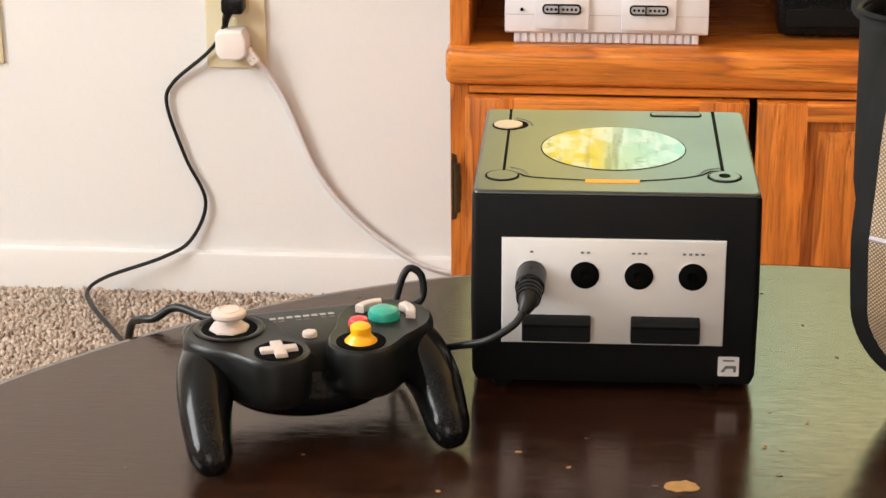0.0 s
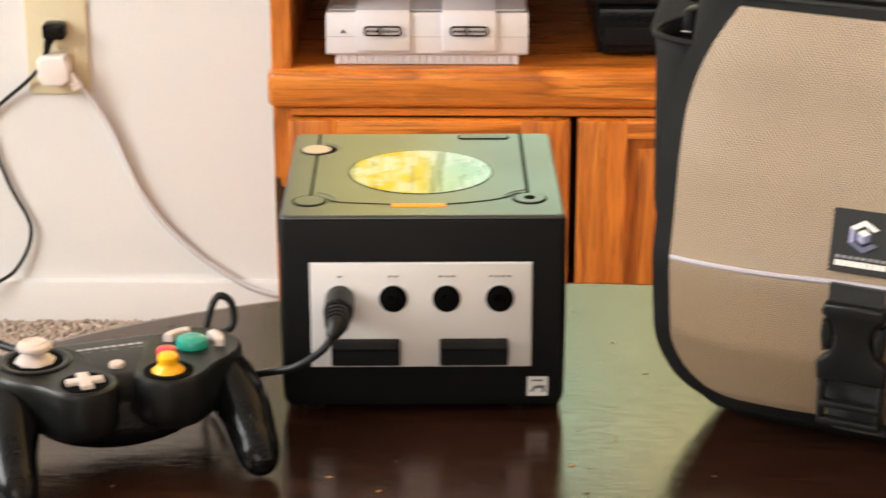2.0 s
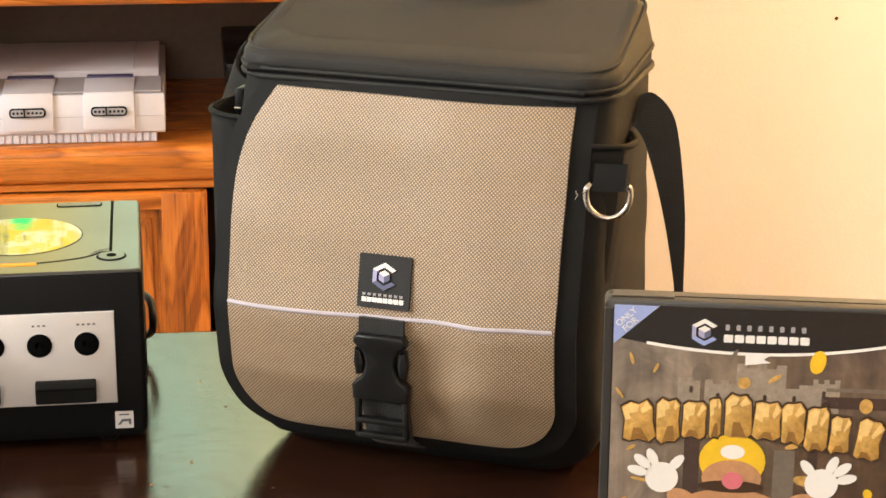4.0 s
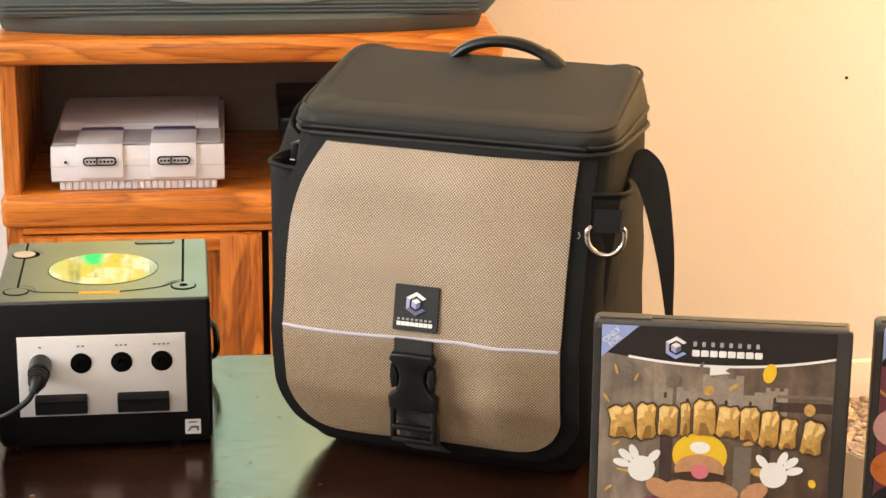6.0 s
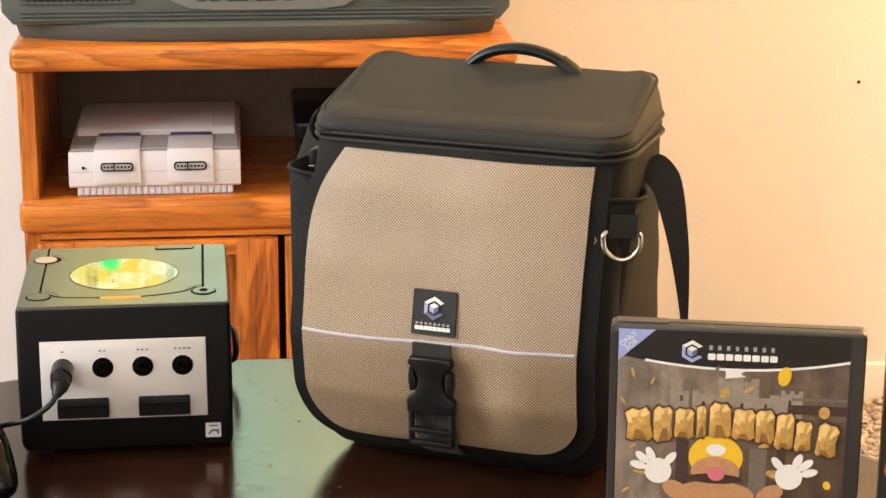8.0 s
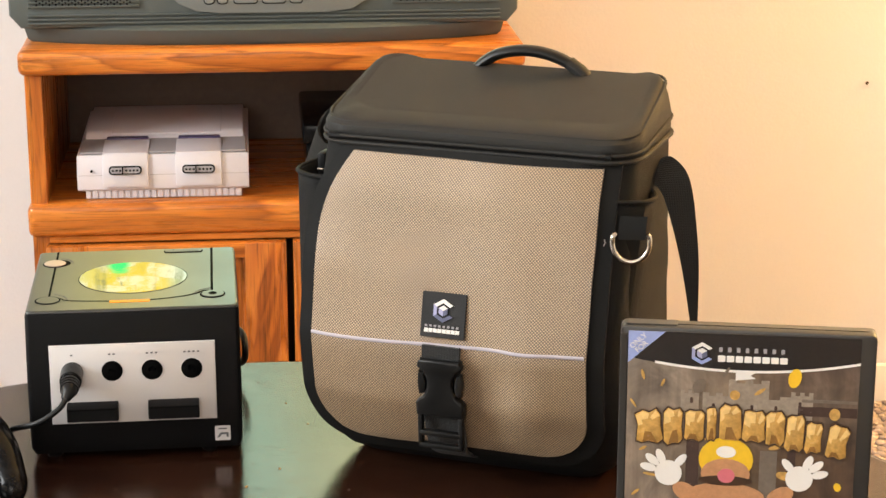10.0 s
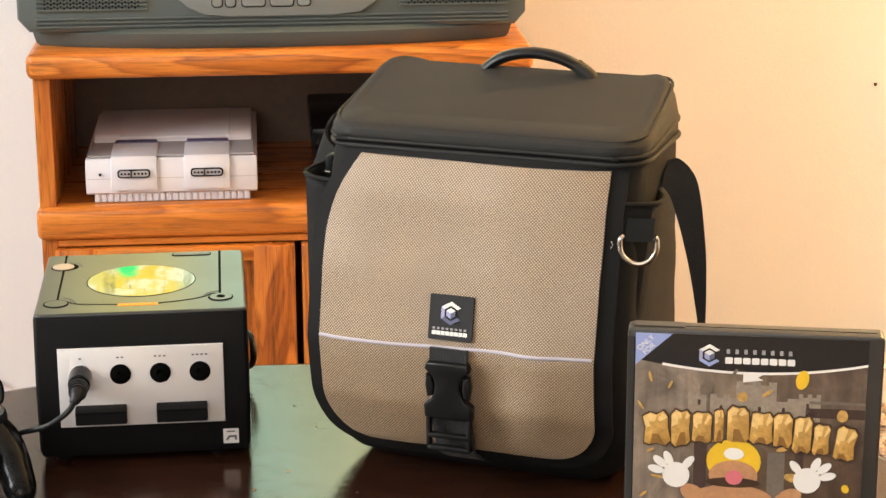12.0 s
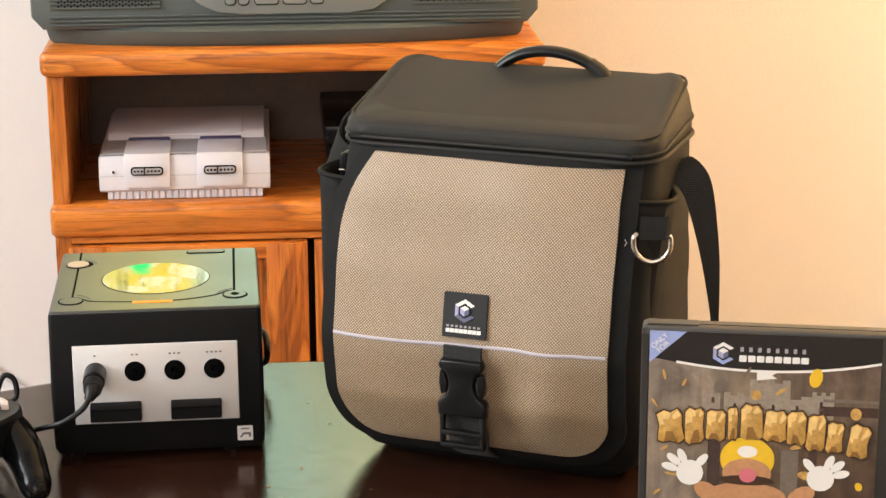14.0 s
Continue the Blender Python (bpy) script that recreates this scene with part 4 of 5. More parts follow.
    # carrying handle at the back
    part("handle", tube([(-0.055, 0.150, 0.06), (-0.055, 0.166, 0.066), (-0.04, 0.170, 0.068), (0.04, 0.170, 0.068), (0.055, 0.166, 0.066), (0.055, 0.150, 0.06)], 0.005, 12, 6), BLACK, c)
    # a loop of power lead showing beside the back corner
    part("side_vent", box(hw - 0.0006, hw + 0.0004, 0.05, 0.11, 0.02, 0.05), SEAM, c)
    return c


cube_console()
lead = solid("power_lead", tube([(0.03, 0.158, TABLE + 0.03), (0.060, 0.170, TABLE + 0.038), (0.0725, 0.152, TABLE + 0.040), (0.0750, 0.140, TABLE + 0.030), (0.0730, 0.150, TABLE + 0.017), (0.062, 0.168, TABLE + 0.008), (0.03, 0.188, TABLE + 0.004), (-0.04, 0.185, TABLE + 0.004)], 0.0026, 10, 8), CORD, "short loop of black lead behind the cube console", "cable")


# ---------------------------------------------------------------- controller
def controller():
    c = thing("game_controller", pose(-0.1520, -0.0445, TABLE, 0, 0, 20), "black two-handled game controller with coloured buttons, resting on the table", "game controller")

    def plate(mid, circles, z0, z1, soft=0.010):
        """A moulded plate whose outline flows round the given circles."""
        def field(x, y):
            return -soft * math.log(sum(math.exp(-(math.hypot(x - cx, y - cy) - r) / soft) for cx, cy, r in circles))
        line = []
        for k in range(72):
            dx, dy = math.cos(2 * math.pi * k / 72), math.sin(2 * math.pi * k / 72)
            lo, hi = 0.0, 0.07
            for _ in range(24):
                half = (lo + hi) / 2
                lo, hi = (half, hi) if field(mid[0] + half * dx, mid[1] + half * dy) < 0 else (lo, half)
            line.append((mid[0] + lo * dx, mid[1] + lo * dy))
        bm = bmesh.new()
        rings = []
        for z, g in ((z0, 0.10), (z0 + 0.0035, 0.02), (z0 + 0.008, 0.0), (z1 - 0.0035, 0.0), (z1 - 0.001, 0.025), (z1, 0.07), (z1 - 0.0002, 0.10)):
            rings.append([bm.verts.new((x + (mid[0] - x) * g, y + (mid[1] - y) * g, z)) for x, y in line])
        for a, b in zip(rings, rings[1:]):
            for k in range(72):
                bm.faces.new((a[k], a[(k + 1) % 72], b[(k + 1) % 72], b[k]))
        bm.faces.new(rings[0][::-1])
        bm.faces.new(rings[-1])
        return bm

    part("stick_plate", plate((-0.031, -0.013), [(-0.039, 0.001, 0.0235), (-0.0205, -0.0305, 0.0150)], 0.0235, 0.0492), FACEBLACK, c, "matt black moulded face")
    part("button_plate", plate((0.032, -0.012), [(0.0400, 0.001, 0.0235), (0.0205, -0.0285, 0.0155)], 0.0235, 0.0492), FACEBLACK, c, "matt black moulded face")
    part("center", box(-0.034, 0.034, -0.022, 0.032, 0.022, 0.0462, 0.006, 3), FACEBLACK, c)
    part("underside", ball(0, -0.002, 0.0210, 0.044, 0.030, 0.0165), GLOSS, c)
    part("back_hull", box(-0.056, 0.056, 0.006, 0.034, 0.014, 0.043, 0.009, 3), GLOSS, c)
    for s in (-1, 1):
        line = curve_points([(s * 0.048, 0.004, 0.036), (s * 0.0535, -0.012, 0.034), (s * 0.0572, -0.030, 0.0265), (s * 0.0584, -0.046, 0.0158), (s * 0.0583, -0.0630, 0.0060)], 6)
        reach = np.linspace(0, 1, len(line))
        girth = [float(np.interp(u, [0, 0.25, 0.5, 0.75, 1.0], [0.0158, 0.0146, 0.0127, 0.0109, 0.0098])) * (math.sqrt(max(0.0, 1 - ((u - 0.80) / 0.20) ** 2)) if u > 0.80 else 1.0) + 0.0004 for u in reach]
        part("handle", tube([tuple(p) for p in line], girth, 24, 3), GLOSS, c, "glossy worn black handle")
        part("trigger", box(s * 0.042 - 0.017, s * 0.042 + 0.017, 0.026, 0.042, 0.022, 0.041, 0.006, 3), GLOSS, c)
    # grey stick in its octagonal gate
    part("gate", lathe([(0.0178, 0.0485), (0.0178, 0.0496), (0.0170, 0.0500), (0.0146, 0.0498), (0.0135, 0.0490)], 36, Matrix.Translation((-0.039, 0.004, 0))), GLOSS, c)
    part("gate_well", disc(-0.039, 0.004, 0.0480, 0.0140, 0.0014, 0.0002), HOLE, c)
    stick = part("stick", lathe([(0.0080, 0.049), (0.0074, 0.0518), (0.0050, 0.0532), (0.0046, 0.0542), (0.0062, 0.0548), (0.0080, 0.0556), (0.0087, 0.0569), (0.0084, 0.0582), (0.0068, 0.0592), (0.0010, 0.0594)], 36, Matrix.Translation((-0.039, 0.004, 0))), CREAM, c, "pale grey thumb stick")
    part("stick_skirt", lathe([(0.0104, 0.0485), (0.0098, 0.0504), (0.0076, 0.0520)], 8, Matrix.Translation((-0.039, 0.004, 0))), CREAM, stick)
    part("stick_ring", lathe([(0.0056, 0.0592), (0.0052, 0.0596), (0.0046, 0.0593)], 32, Matrix.Translation((-0.039, 0.004, 0))), CREAM, stick)
    # cross pad
    part("pad_well", lathe([(0.0118, 0.0480), (0.0118, 0.0494), (0.0112, 0.0495)], 36, Matrix.Translation((-0.0205, -0.0305, 0))), HOLE, c)
    cross = [(-0.0034, -0.0105), (0.0034, -0.0105), (0.0034, -0.0034), (0.0105, -0.0034), (0.0105, 0.0034), (0.0034, 0.0034), (0.0034, 0.0105), (-0.0034, 0.0105), (-0.0034, 0.0034), (-0.0105, 0.0034), (-0.0105, -0.0034), (-0.0034, -0.0034)]
    part("cross_pad", prism([(0.86 * p, 0.86 * q) for p, q in cross], 0.0052, 0.0008, 2, pose(-0.0205, -0.031, 0.0515, -90)), CREAM, c, "pale grey cross pad")
    # yellow stick
    part("yellow_gate", lathe([(0.0122, 0.0480), (0.0122, 0.0494), (0.0116, 0.0495)], 36, Matrix.Translation((0.0205, -0.029, 0))), HOLE, c)
    part("yellow_stick", lathe([(0.0084, 0.0475), (0.0080, 0.0496), (0.0062, 0.0514), (0.0052, 0.0524), (0.0048, 0.0540), (0.0053, 0.0553), (0.0050, 0.0571), (0.0036, 0.0582), (0.001, 0.0585)], 36, Matrix.Translation((0.0205, -0.029, 0))), YELLOW, c, "yellow thumb stick")
    # buttons
    part("green_button", lathe([(0.0082, 0.0480), (0.0081, 0.0512), (0.0074, 0.0530), (0.0055, 0.0540), (0.0030, 0.0544), (0.0006, 0.0545)], 40, Matrix.Translation((0.0385, -0.001, 0))), GREEN, c, "large round green button")
    part("red_button", lathe([(0.0052, 0.0478), (0.0051, 0.0508), (0.0043, 0.0524), (0.0026, 0.0531), (0.0005, 0.0532)], 32, Matrix.Translation((0.0240, -0.0080, 0))), RED, c, "small round red button")
    bean = lambda r0, n=14: [(r0 * math.cos(radians(a)), r0 * math.sin(radians(a))) for a in np.linspace(-30, 30, n)]

    def kidney(turn):
        outer, inner = bean(0.0160), bean(0.0112)[::-1]
        pts = [(x, z) for x, z in outer + inner]
        t = radians(turn)
        pts = [(x * math.cos(t) - z * math.sin(t), x * math.sin(t) + z * math.cos(t)) for x, z in pts]
        return prism(pts, 0.0062, 0.0021, 4, pose(0.0385, -0.001, 0.0532, -90))

    for a in (5, 112):
        part("grey_button", kidney(a), CREAM, c, "pale grey kidney-shaped button")
    part("start_button", disc(-0.001, -0.0085, 0.0455, 0.0038, 0.0032, 0.0012, 24), CREAM, c)
    for k in range(8):
        part("name_mark", box(-0.0165 + k * 0.0043, -0.0135 + k * 0.0043, 0.0162, 0.0186, 0.0455, 0.0464), DECK, c)
        if k % 3 < 2:
            part("name_mark", box(-0.0165 + k * 0.0043, -0.0140 + k * 0.0043, 0.0126, 0.0140, 0.0455, 0.0464), INK, c)
    # socket end and cord
    part("cord_boot", tube([(0.004, 0.030, 0.034), (0.004, 0.040, 0.036), (0.005, 0.047, 0.036)], [0.0052, 0.0042, 0.0030], 12), CORD, c)
    for ob in c.children:
        if not ob.name.startswith("handle"):
            ob.location.z = 0.003
    return c


controller()
cable = thing("controller_cable", Matrix(), "black controller cable looping behind the controller into the first port", "cable")
plug_line = [(-0.0430, -y, TABLE + 0.0655 - 0.10 * y) for y in (0.001, 0.008, 0.017, 0.0185)]
part("plug", tube(plug_line, [0.0078, 0.0078, 0.0076, 0.0066], 24), GLOSS, cable, "ribbed black plug")
for k in range(3):
    part("grip_ring", tube([(-0.0430, -0.0200 - 0.0034 * k, TABLE + 0.0635 - 0.0004 * k), (-0.0430, -0.0222 - 0.0034 * k, TABLE + 0.0632 - 0.0004 * k)], 0.0068 - 0.0003 * k, 20, 2), CORD, cable)
part("plug_boot", tube([(-0.0430, -0.0180, TABLE + 0.0637), (-0.0430, -0.0285, TABLE + 0.0625), (-0.0438, -0.0325, TABLE + 0.0605), (-0.0455, -0.0350, TABLE + 0.0575)], [0.0060, 0.0056, 0.0044, 0.0030], 16), CORD, cable)
part("cord", tube([(-0.0445, -0.0340, TABLE + 0.0590), (-0.0500, -0.0385, TABLE + 0.0520), (-0.064, -0.039, TABLE + 0.043), (-0.081, -0.030, TABLE + 0.036), (-0.098, -0.012, TABLE + 0.024), (-0.112, 0.008, TABLE + 0.008), (-0.119, 0.022, TABLE + 0.018), (-0.1165, 0.030, TABLE + 0.038), (-0.1110, 0.034, TABLE + 0.0525), (-0.1035, 0.034, TABLE + 0.0490), (-0.1040, 0.030, TABLE + 0.036), (-0.122, 0.022, TABLE + 0.034), (-0.150, 0.010, TABLE + 0.035), (-0.1655, 0.0045, TABLE + 0.036)], 0.0020, 12, 8), CORD, cable)
part("loose_cord", tube([(-0.165, 0.030, TABLE + 0.020), (-0.195, 0.046, TABLE + 0.016), (-0.224, 0.058, TABLE + 0.011), (-0.246, 0.070, TABLE + 0.012), (-0.259, 0.070, TABLE + 0.005), (-0.268, 0.075, TABLE + 0.002), (-0.276, 0.082, TABLE - 0.006), (-0.281, 0.088, TABLE - 0.04), (-0.283, 0.090, TABLE - 0.15)], 0.0024, 12, 8), CORD, cable)


# ---------------------------------------------------------------- shoulder bag
BAG = pose(0.206, -0.0825, TABLE, 0, 0, -25)


def front_y(z):
    """How far the stuffed front stands back at a height."""
    return float(np.interp(z, [0.0, 0.012, 0.03, 0.06, 0.10, 0.15, 0.20, 0.235, 0.26], [0.050, 0.034, 0.021, 0.008, 0.003, 0.012, 0.028, 0.040, 0.046]))


def rumple(bm, amount, scale):
    """Soft dents in stuffed cloth."""
    for v in bm.verts:
        v.co += amount * Vector(noise.noise_vector(v.co * scale)) + 0.4 * amount * Vector(noise.noise_vector(v.co * scale * 3.1))


def bag():
    b = thing("shoulder_bag", BAG, "black nylon shoulder bag with taupe mesh flap and plastic buckle", "bag")
    # body: stacked rounded outlines
    body = bmesh.new()
    rows = []
    for z in 0.230 * np.linspace(0.0, 1.0, 24) ** 1.5:
        y0 = front_y(z) + 0.008
        y1 = 0.162 - 0.004 * (z / 0.232)
        w = 0.217 - 0.006 * abs(z / 0.232 - 0.5) - 0.045 * max(0.0, 1 - z / 0.04) ** 2
        rows.append([body.verts.new((px + 0.0055, (y0 + y1) / 2 + py, z)) for px, py in rounded(w + 0.005, y1 - y0, 0.018, 5)])
    for a, c in zip(rows, rows[1:]):
        for k in range(len(a)):
            body.faces.new((a[k], a[(k + 1) % len(a)], c[(k + 1) % len(a)], c[k]))
    body.faces.new(rows[0][::-1])
    body.faces.new(rows[-1])
    rumple(body, 0.0022, 30)
    # same nylon as the lid, with the shade of the sides in its colour
    part("body", body, BINDING_SHADE, b)
    # lid: a soft slab that domes towards the back
    lid = bmesh.new()
    rows = []
    def lid_at(px, y, h):
        """Height on the lid: a low front edge, a higher back with its two corners standing up."""
        back = min(1.0, max(0.0, (y - 0.045) / 0.11))
        rise = 0.0160 + 0.0150 * back + 0.0105 * (abs(px) / 0.1) ** 3 * back ** 2 - 0.0015 * math.cos(px * 16) * back
        return 0.2265 + h * rise

    def pinch(px, y, h):
        return 0.0055 + px * (1 - 0.045 * h * h * min(1.0, max(0.0, (y - 0.045) / 0.11)))

    for h, g in ((0.0, 0.0015), (0.15, -0.0005), (0.40, -0.0015), (0.66, -0.0010), (0.84, 0.0012), (0.94, 0.0045), (0.99, 0.0095), (1.0, 0.0180)):
        y0, y1 = 0.0410 + 1.5 * g, 0.161 - g * 0.15
        ring = []
        for px, py in rounded(0.222 - 1.1 * g, y1 - y0, 0.026, 9):
            y = (y0 + y1) / 2 + py
            ring.append(lid.verts.new((pinch(px, y, h), y, lid_at(px, y, h))))
        rows.append(ring)
    for a, c in zip(rows, rows[1:]):
        for k in range(len(a)):
            lid.faces.new((a[k], a[(k + 1) % len(a)], c[(k + 1) % len(a)], c[k]))
    lid.faces.new(rows[0][::-1])
    lid.faces.new(rows[-1])
    bmesh.ops.inset_region(lid, faces=[f for f in lid.faces if len(f.verts) > 8 and f.calc_center_median().z > 0.24], thickness=0.020)
    rumple(lid, 0.0020, 22)
    top = part("lid", lid, NYLON, b)
    for h, rr, g in ((0.02, 0.0017, -0.0012), (0.30, 0.0012, -0.0016), (0.88, 0.0010, 0.0018)):
        y0, y1 = 0.0410 + 1.5 * g, 0.161 - g * 0.15
        pts = [(pinch(px, (y0 + y1) / 2 + py, h), (y0 + y1) / 2 + py, lid_at(px, (y0 + y1) / 2 + py, h)) for px, py in rounded(0.222 - 1.1 * g, y1 - y0, 0.026, 9)]
        k0 = max(range(len(pts)), key=lambda i: pts[i][1] + pts[i - 1][1] + abs(pts[i][0] - pts[i - 1][0]))
        part("piping", tube(pts[k0:] + pts[:k0], rr, 8, 1), NYLON, top)
    zip_pts = [(x + 0.003, 0.0402 + 0.0002 * (k % 2), 0.2305) for k, x in enumerate(np.linspace(-0.098, 0.098, 24))]
    part("zipper", tube(zip_pts, 0.0024, 8, 2), BLACK, top)

    def folds(x, z):
        return 0.0022 * math.sin(x * 36 + z * 12 + 0.4) + 0.0012 * noise.noise(Vector((x * 26, 0.3, z * 20))) - 0.0060 * math.exp(-((x - 0.056) / 0.014) ** 2) * min(1.0, max(0.0, (0.150 - z) / 0.08)) * min(1.0, max(0.0, (z - 0.030) / 0.035)) + 0.0028 * math.exp(-((x - 0.026) / 0.016) ** 2) * min(1.0, max(0.0, (0.120 - z) / 0.06)) * min(1.0, max(0.0, (z - 0.030) / 0.035)) + 0.0030 * math.exp(-((x - 0.068) / 0.018) ** 2 - ((z - 0.150) / 0.022) ** 2) - 0.0028 * math.exp(-((z - 0.200) / 0.015) ** 2)

    # flap: fabric field and wide black binding, following the bulge
    def sheet(outline_at, z0, z1, proud, thick, nz=26, nx=14):
        bm = bmesh.new()
        grid = []
        for z in z0 + (z1 - z0) * np.linspace(0, 1, nz) ** 1.8:
            xa, xb = outline_at(z)
            row = []
            for k in range(nx):
                x = xa + (xb - xa) * k / (nx - 1)
                sag = folds(x, z)
                row.append((x, front_y(z) + 0.010 * (abs(x) / 0.11) ** 3 + sag - proud, z))
            grid.append(row)
        sheets = [[[bm.verts.new((x, y + d, z)) for x, y, z in row] for row in grid] for d in (0, thick)]
        for s in sheets:
            for r0, r1 in zip(s, s[1:]):
                for k in range(nx - 1):
                    bm.faces.new((r0[k], r0[k + 1], r1[k + 1], r1[k]))
        f, q = sheets
        for i in range(nz - 1):
            for k in (0, nx - 1):
                bm.faces.new((f[i][k], f[i + 1][k], q[i + 1][k], q[i][k]))
        for i in (0, nz - 1):
            for k in range(nx - 1):
                bm.faces.new((f[i][k], f[i][k + 1], q[i][k + 1], q[i][k]))
        return bm

    def shape(half_l, half_r, zb, r):
        def at(z):
            cut = 0.0
            if z < zb + r:
                h = (zb + r - z) / r
                cut = r * (1 - math.sqrt(max(0.0, 1 - h * h)))
            lean = 0.0215 * max(0.0, (z - 0.165) / 0.060) ** 2
            return -half_l + cut + lean, half_r - cut
        return at

    part("flap_binding", sheet(shape(0.1065, 0.1070, 0.0165, 0.040), 0.0165, 0.2270, 0.0010, 0.003, 40, 16), BINDING_SHADE, b, "black nylon edge binding of the flap")
    part("flap", sheet(shape(0.0958, 0.0965, 0.0258, 0.034), 0.0258, 0.2225, 0.0030, 0.0015, 40, 16), TAUPE, b, "taupe woven mesh flap")

    def on(x, z, off=0.0):
        return (x, front_y(z) + 0.010 * (abs(x) / 0.11) ** 3 + folds(x, z) - 0.003 - off, z)

    part("piping", tube([on(x, 0.1035 + 0.0012 * math.sin(x * 22)) for x in np.linspace(-0.0953, 0.0950, 18)], 0.0013, 8, 4), LILAC, b, "pale lilac reflective piping")
    # label on the flap
    x, y, z = on(-0.0008, 0.1240, 0.0008)
    face = pose(x, y - 0.0016, z, -12, 0, 0)
    badge = part("badge", prism(rounded(0.0308, 0.0300, 0.0008), 0.0018, 0.0003, 1, face), BADGE, b, "square black woven label with a cube emblem")
    hexa = [(0.0078 * math.cos(radians(a)), 0.0078 * math.sin(radians(a)) + 0.003) for a in range(90, 450, 60)]

    def flat(points, off, thick=0.0004):
        return prism(points, thick, m=face @ pose(0, -off, 0))

    mid = lambda q, f: [(x * f, 0.003 + (z - 0.003) * f) for x, z in q]
    inner, core = mid(hexa, 0.66), mid(hexa, 0.46)
    part("emblem_top", flat([hexa[1], hexa[0], hexa[5], inner[5], inner[0], inner[1]], 0.0008), WHITEINK, badge)
    part("emblem_side", flat([hexa[1], inner[1], inner[2], hexa[2]], 0.0008), LAVENDER, badge)
    part("emblem_base", flat([hexa[2], inner[2], inner[3], inner[4], hexa[4], hexa[3]], 0.0009), SLATE, badge)
    part("emblem_core", flat([core[0], core[1], (0, 0.003), core[5]], 0.0010), WHITEINK, badge)
    part("emblem_core", flat([core[1], core[2], core[3], (0, 0.003)], 0.0010), LAVENDER, badge)
    part("emblem_core", flat([core[5], (0, 0.003), core[3], core[4]], 0.0011), SLATE, badge)
    for k in range(8):
        part("letter_bar", flat([(-0.0122 + k * 0.0031, -0.0082), (-0.0105 + k * 0.0031, -0.0082), (-0.0105 + k * 0.0031, -0.0068), (-0.0122 + k * 0.0031, -0.0068)], 0.0006), DECK, badge)
        part("letter_bar", flat([(-0.0125 + k * 0.0031, -0.0118), (-0.0098 + k * 0.0031, -0.0118), (-0.0098 + k * 0.0031, -0.0092), (-0.0125 + k * 0.0031, -0.0092)], 0.0006), WHITEINK, badge)
    # webbing and side-release buckle
    bx = -0.0010
    part("strap", ribbon([on(bx, z, 0.0022) for z in (0.1038, 0.095, 0.084)], [0.0262] * 3, [(1, 0, 0)] * 3, 0.0028), WEBBING, b)
    part("strap", ribbon([on(bx, z, 0.0050) for z in (0.062, 0.05, 0.036, 0.024)] + [(bx, 0.044, 0.011), (bx, 0.066, 0.004)], [0.0275, 0.0275, 0.0275, 0.0260, 0.0240, 0.0220], [(1, 0, 0)] * 6, 0.0024), WEBBING, b)
    tilt = pose(*on(bx, 0.066, 0.010), 3, 0, 0)
    flank = [(0.0165, -0.0110), (0.0170, -0.0020), (0.0150, 0.0005), (0.0115, 0.0030), (0.0094, 0.0080), (0.0088, 0.0120), (0.0095, 0.0165), (0.0118, 0.0205), (0.0150, 0.0228), (0.0158, 0.0250), (0.0140, 0.0288)]
    female = flank + [(-x, z) for x, z in flank[::-1]]
    buckle = part("buckle", prism(female, 0.0075, 0.0018, 3, tilt), BUCKLE, b, "dark grey side-release buckle")
    for s in (-1, 1):
        arm = [(s * 0.0108, 0.0048), (s * 0.0146, 0.0035), (s * 0.0158, 0.0120), (s * 0.0150, 0.0198), (s * 0.0118, 0.0186), (s * 0.0100, 0.0120)]
        part("release_tab", prism(arm[::s], 0.0055, 0.001, 2, tilt @ pose(0, 0.0012, 0)), BUCKLE, buckle)
        part("frame_bar", box(s * 0.0142 - 0.0016, s * 0.0142 + 0.0016, 0.0005, 0.0065, -0.0345, -0.0095, 0.0012, 2, tilt), BUCKLE, buckle)
    for z0 in (-0.0345, -0.0255):
        part("frame_bar", box(-0.0145, 0.0145, 0.0, 0.0050, z0, z0 + 0.0038, 0.0012, 2, tilt), BUCKLE, buckle)
    # side pockets
    for s in (-1, 1):
        pocket = bmesh.new()
        rows = []
        for z, out in ((0.040, 0.000), (0.07, 0.008), (0.12, 0.018), (0.194, 0.024), (0.202, 0.025)):
            ya, yb = front_y(z) * 0.6 + 0.022, 0.128
            line = [(0.098, ya - 0.004), (0.098 + out * 0.55, ya), (0.099 + out * 0.95, ya + 0.010), (0.099 + out, ya + 0.03), (0.099 + out * 0.6, yb - 0.03), (0.098, yb - 0.01)]
            rows.append([pocket.verts.new((s * x, y, z - (0.010 * (y - ya) / 0.1 if z > 0.15 and s > 0 else 0))) for x, y in line])
        for a, c in zip(rows, rows[1:]):
            for k in range(len(a) - 1):
                pocket.faces.new((a[k], a[k + 1], c[k + 1], c[k]))
        pk = part("side_pocket", pocket, BINDING_SHADE, b)
        mod = pk.modifiers.new("thickness", "SOLIDIFY")
        mod.thickness = 0.0018
        rim = [v.co for v in pk.data.vertices][-6:]
        part("pocket_hem", tube([tuple(v) for v in rim], 0.0017, 8, 4), BINDING_SHADE, pk)
    # a frayed thread on the binding
    for dz, lean in ((0.0, 0.0007), (0.0022, -0.0006)):
        x, y, z = on(0.1020, 0.176 + dz, 0.0002)
        part("loose_thread", tube([(x - lean, y, z), (x, y - 0.0008, z + 0.0010), (x + lean, y, z + 0.0022)], 0.00022, 6, 3), CREAM, b)
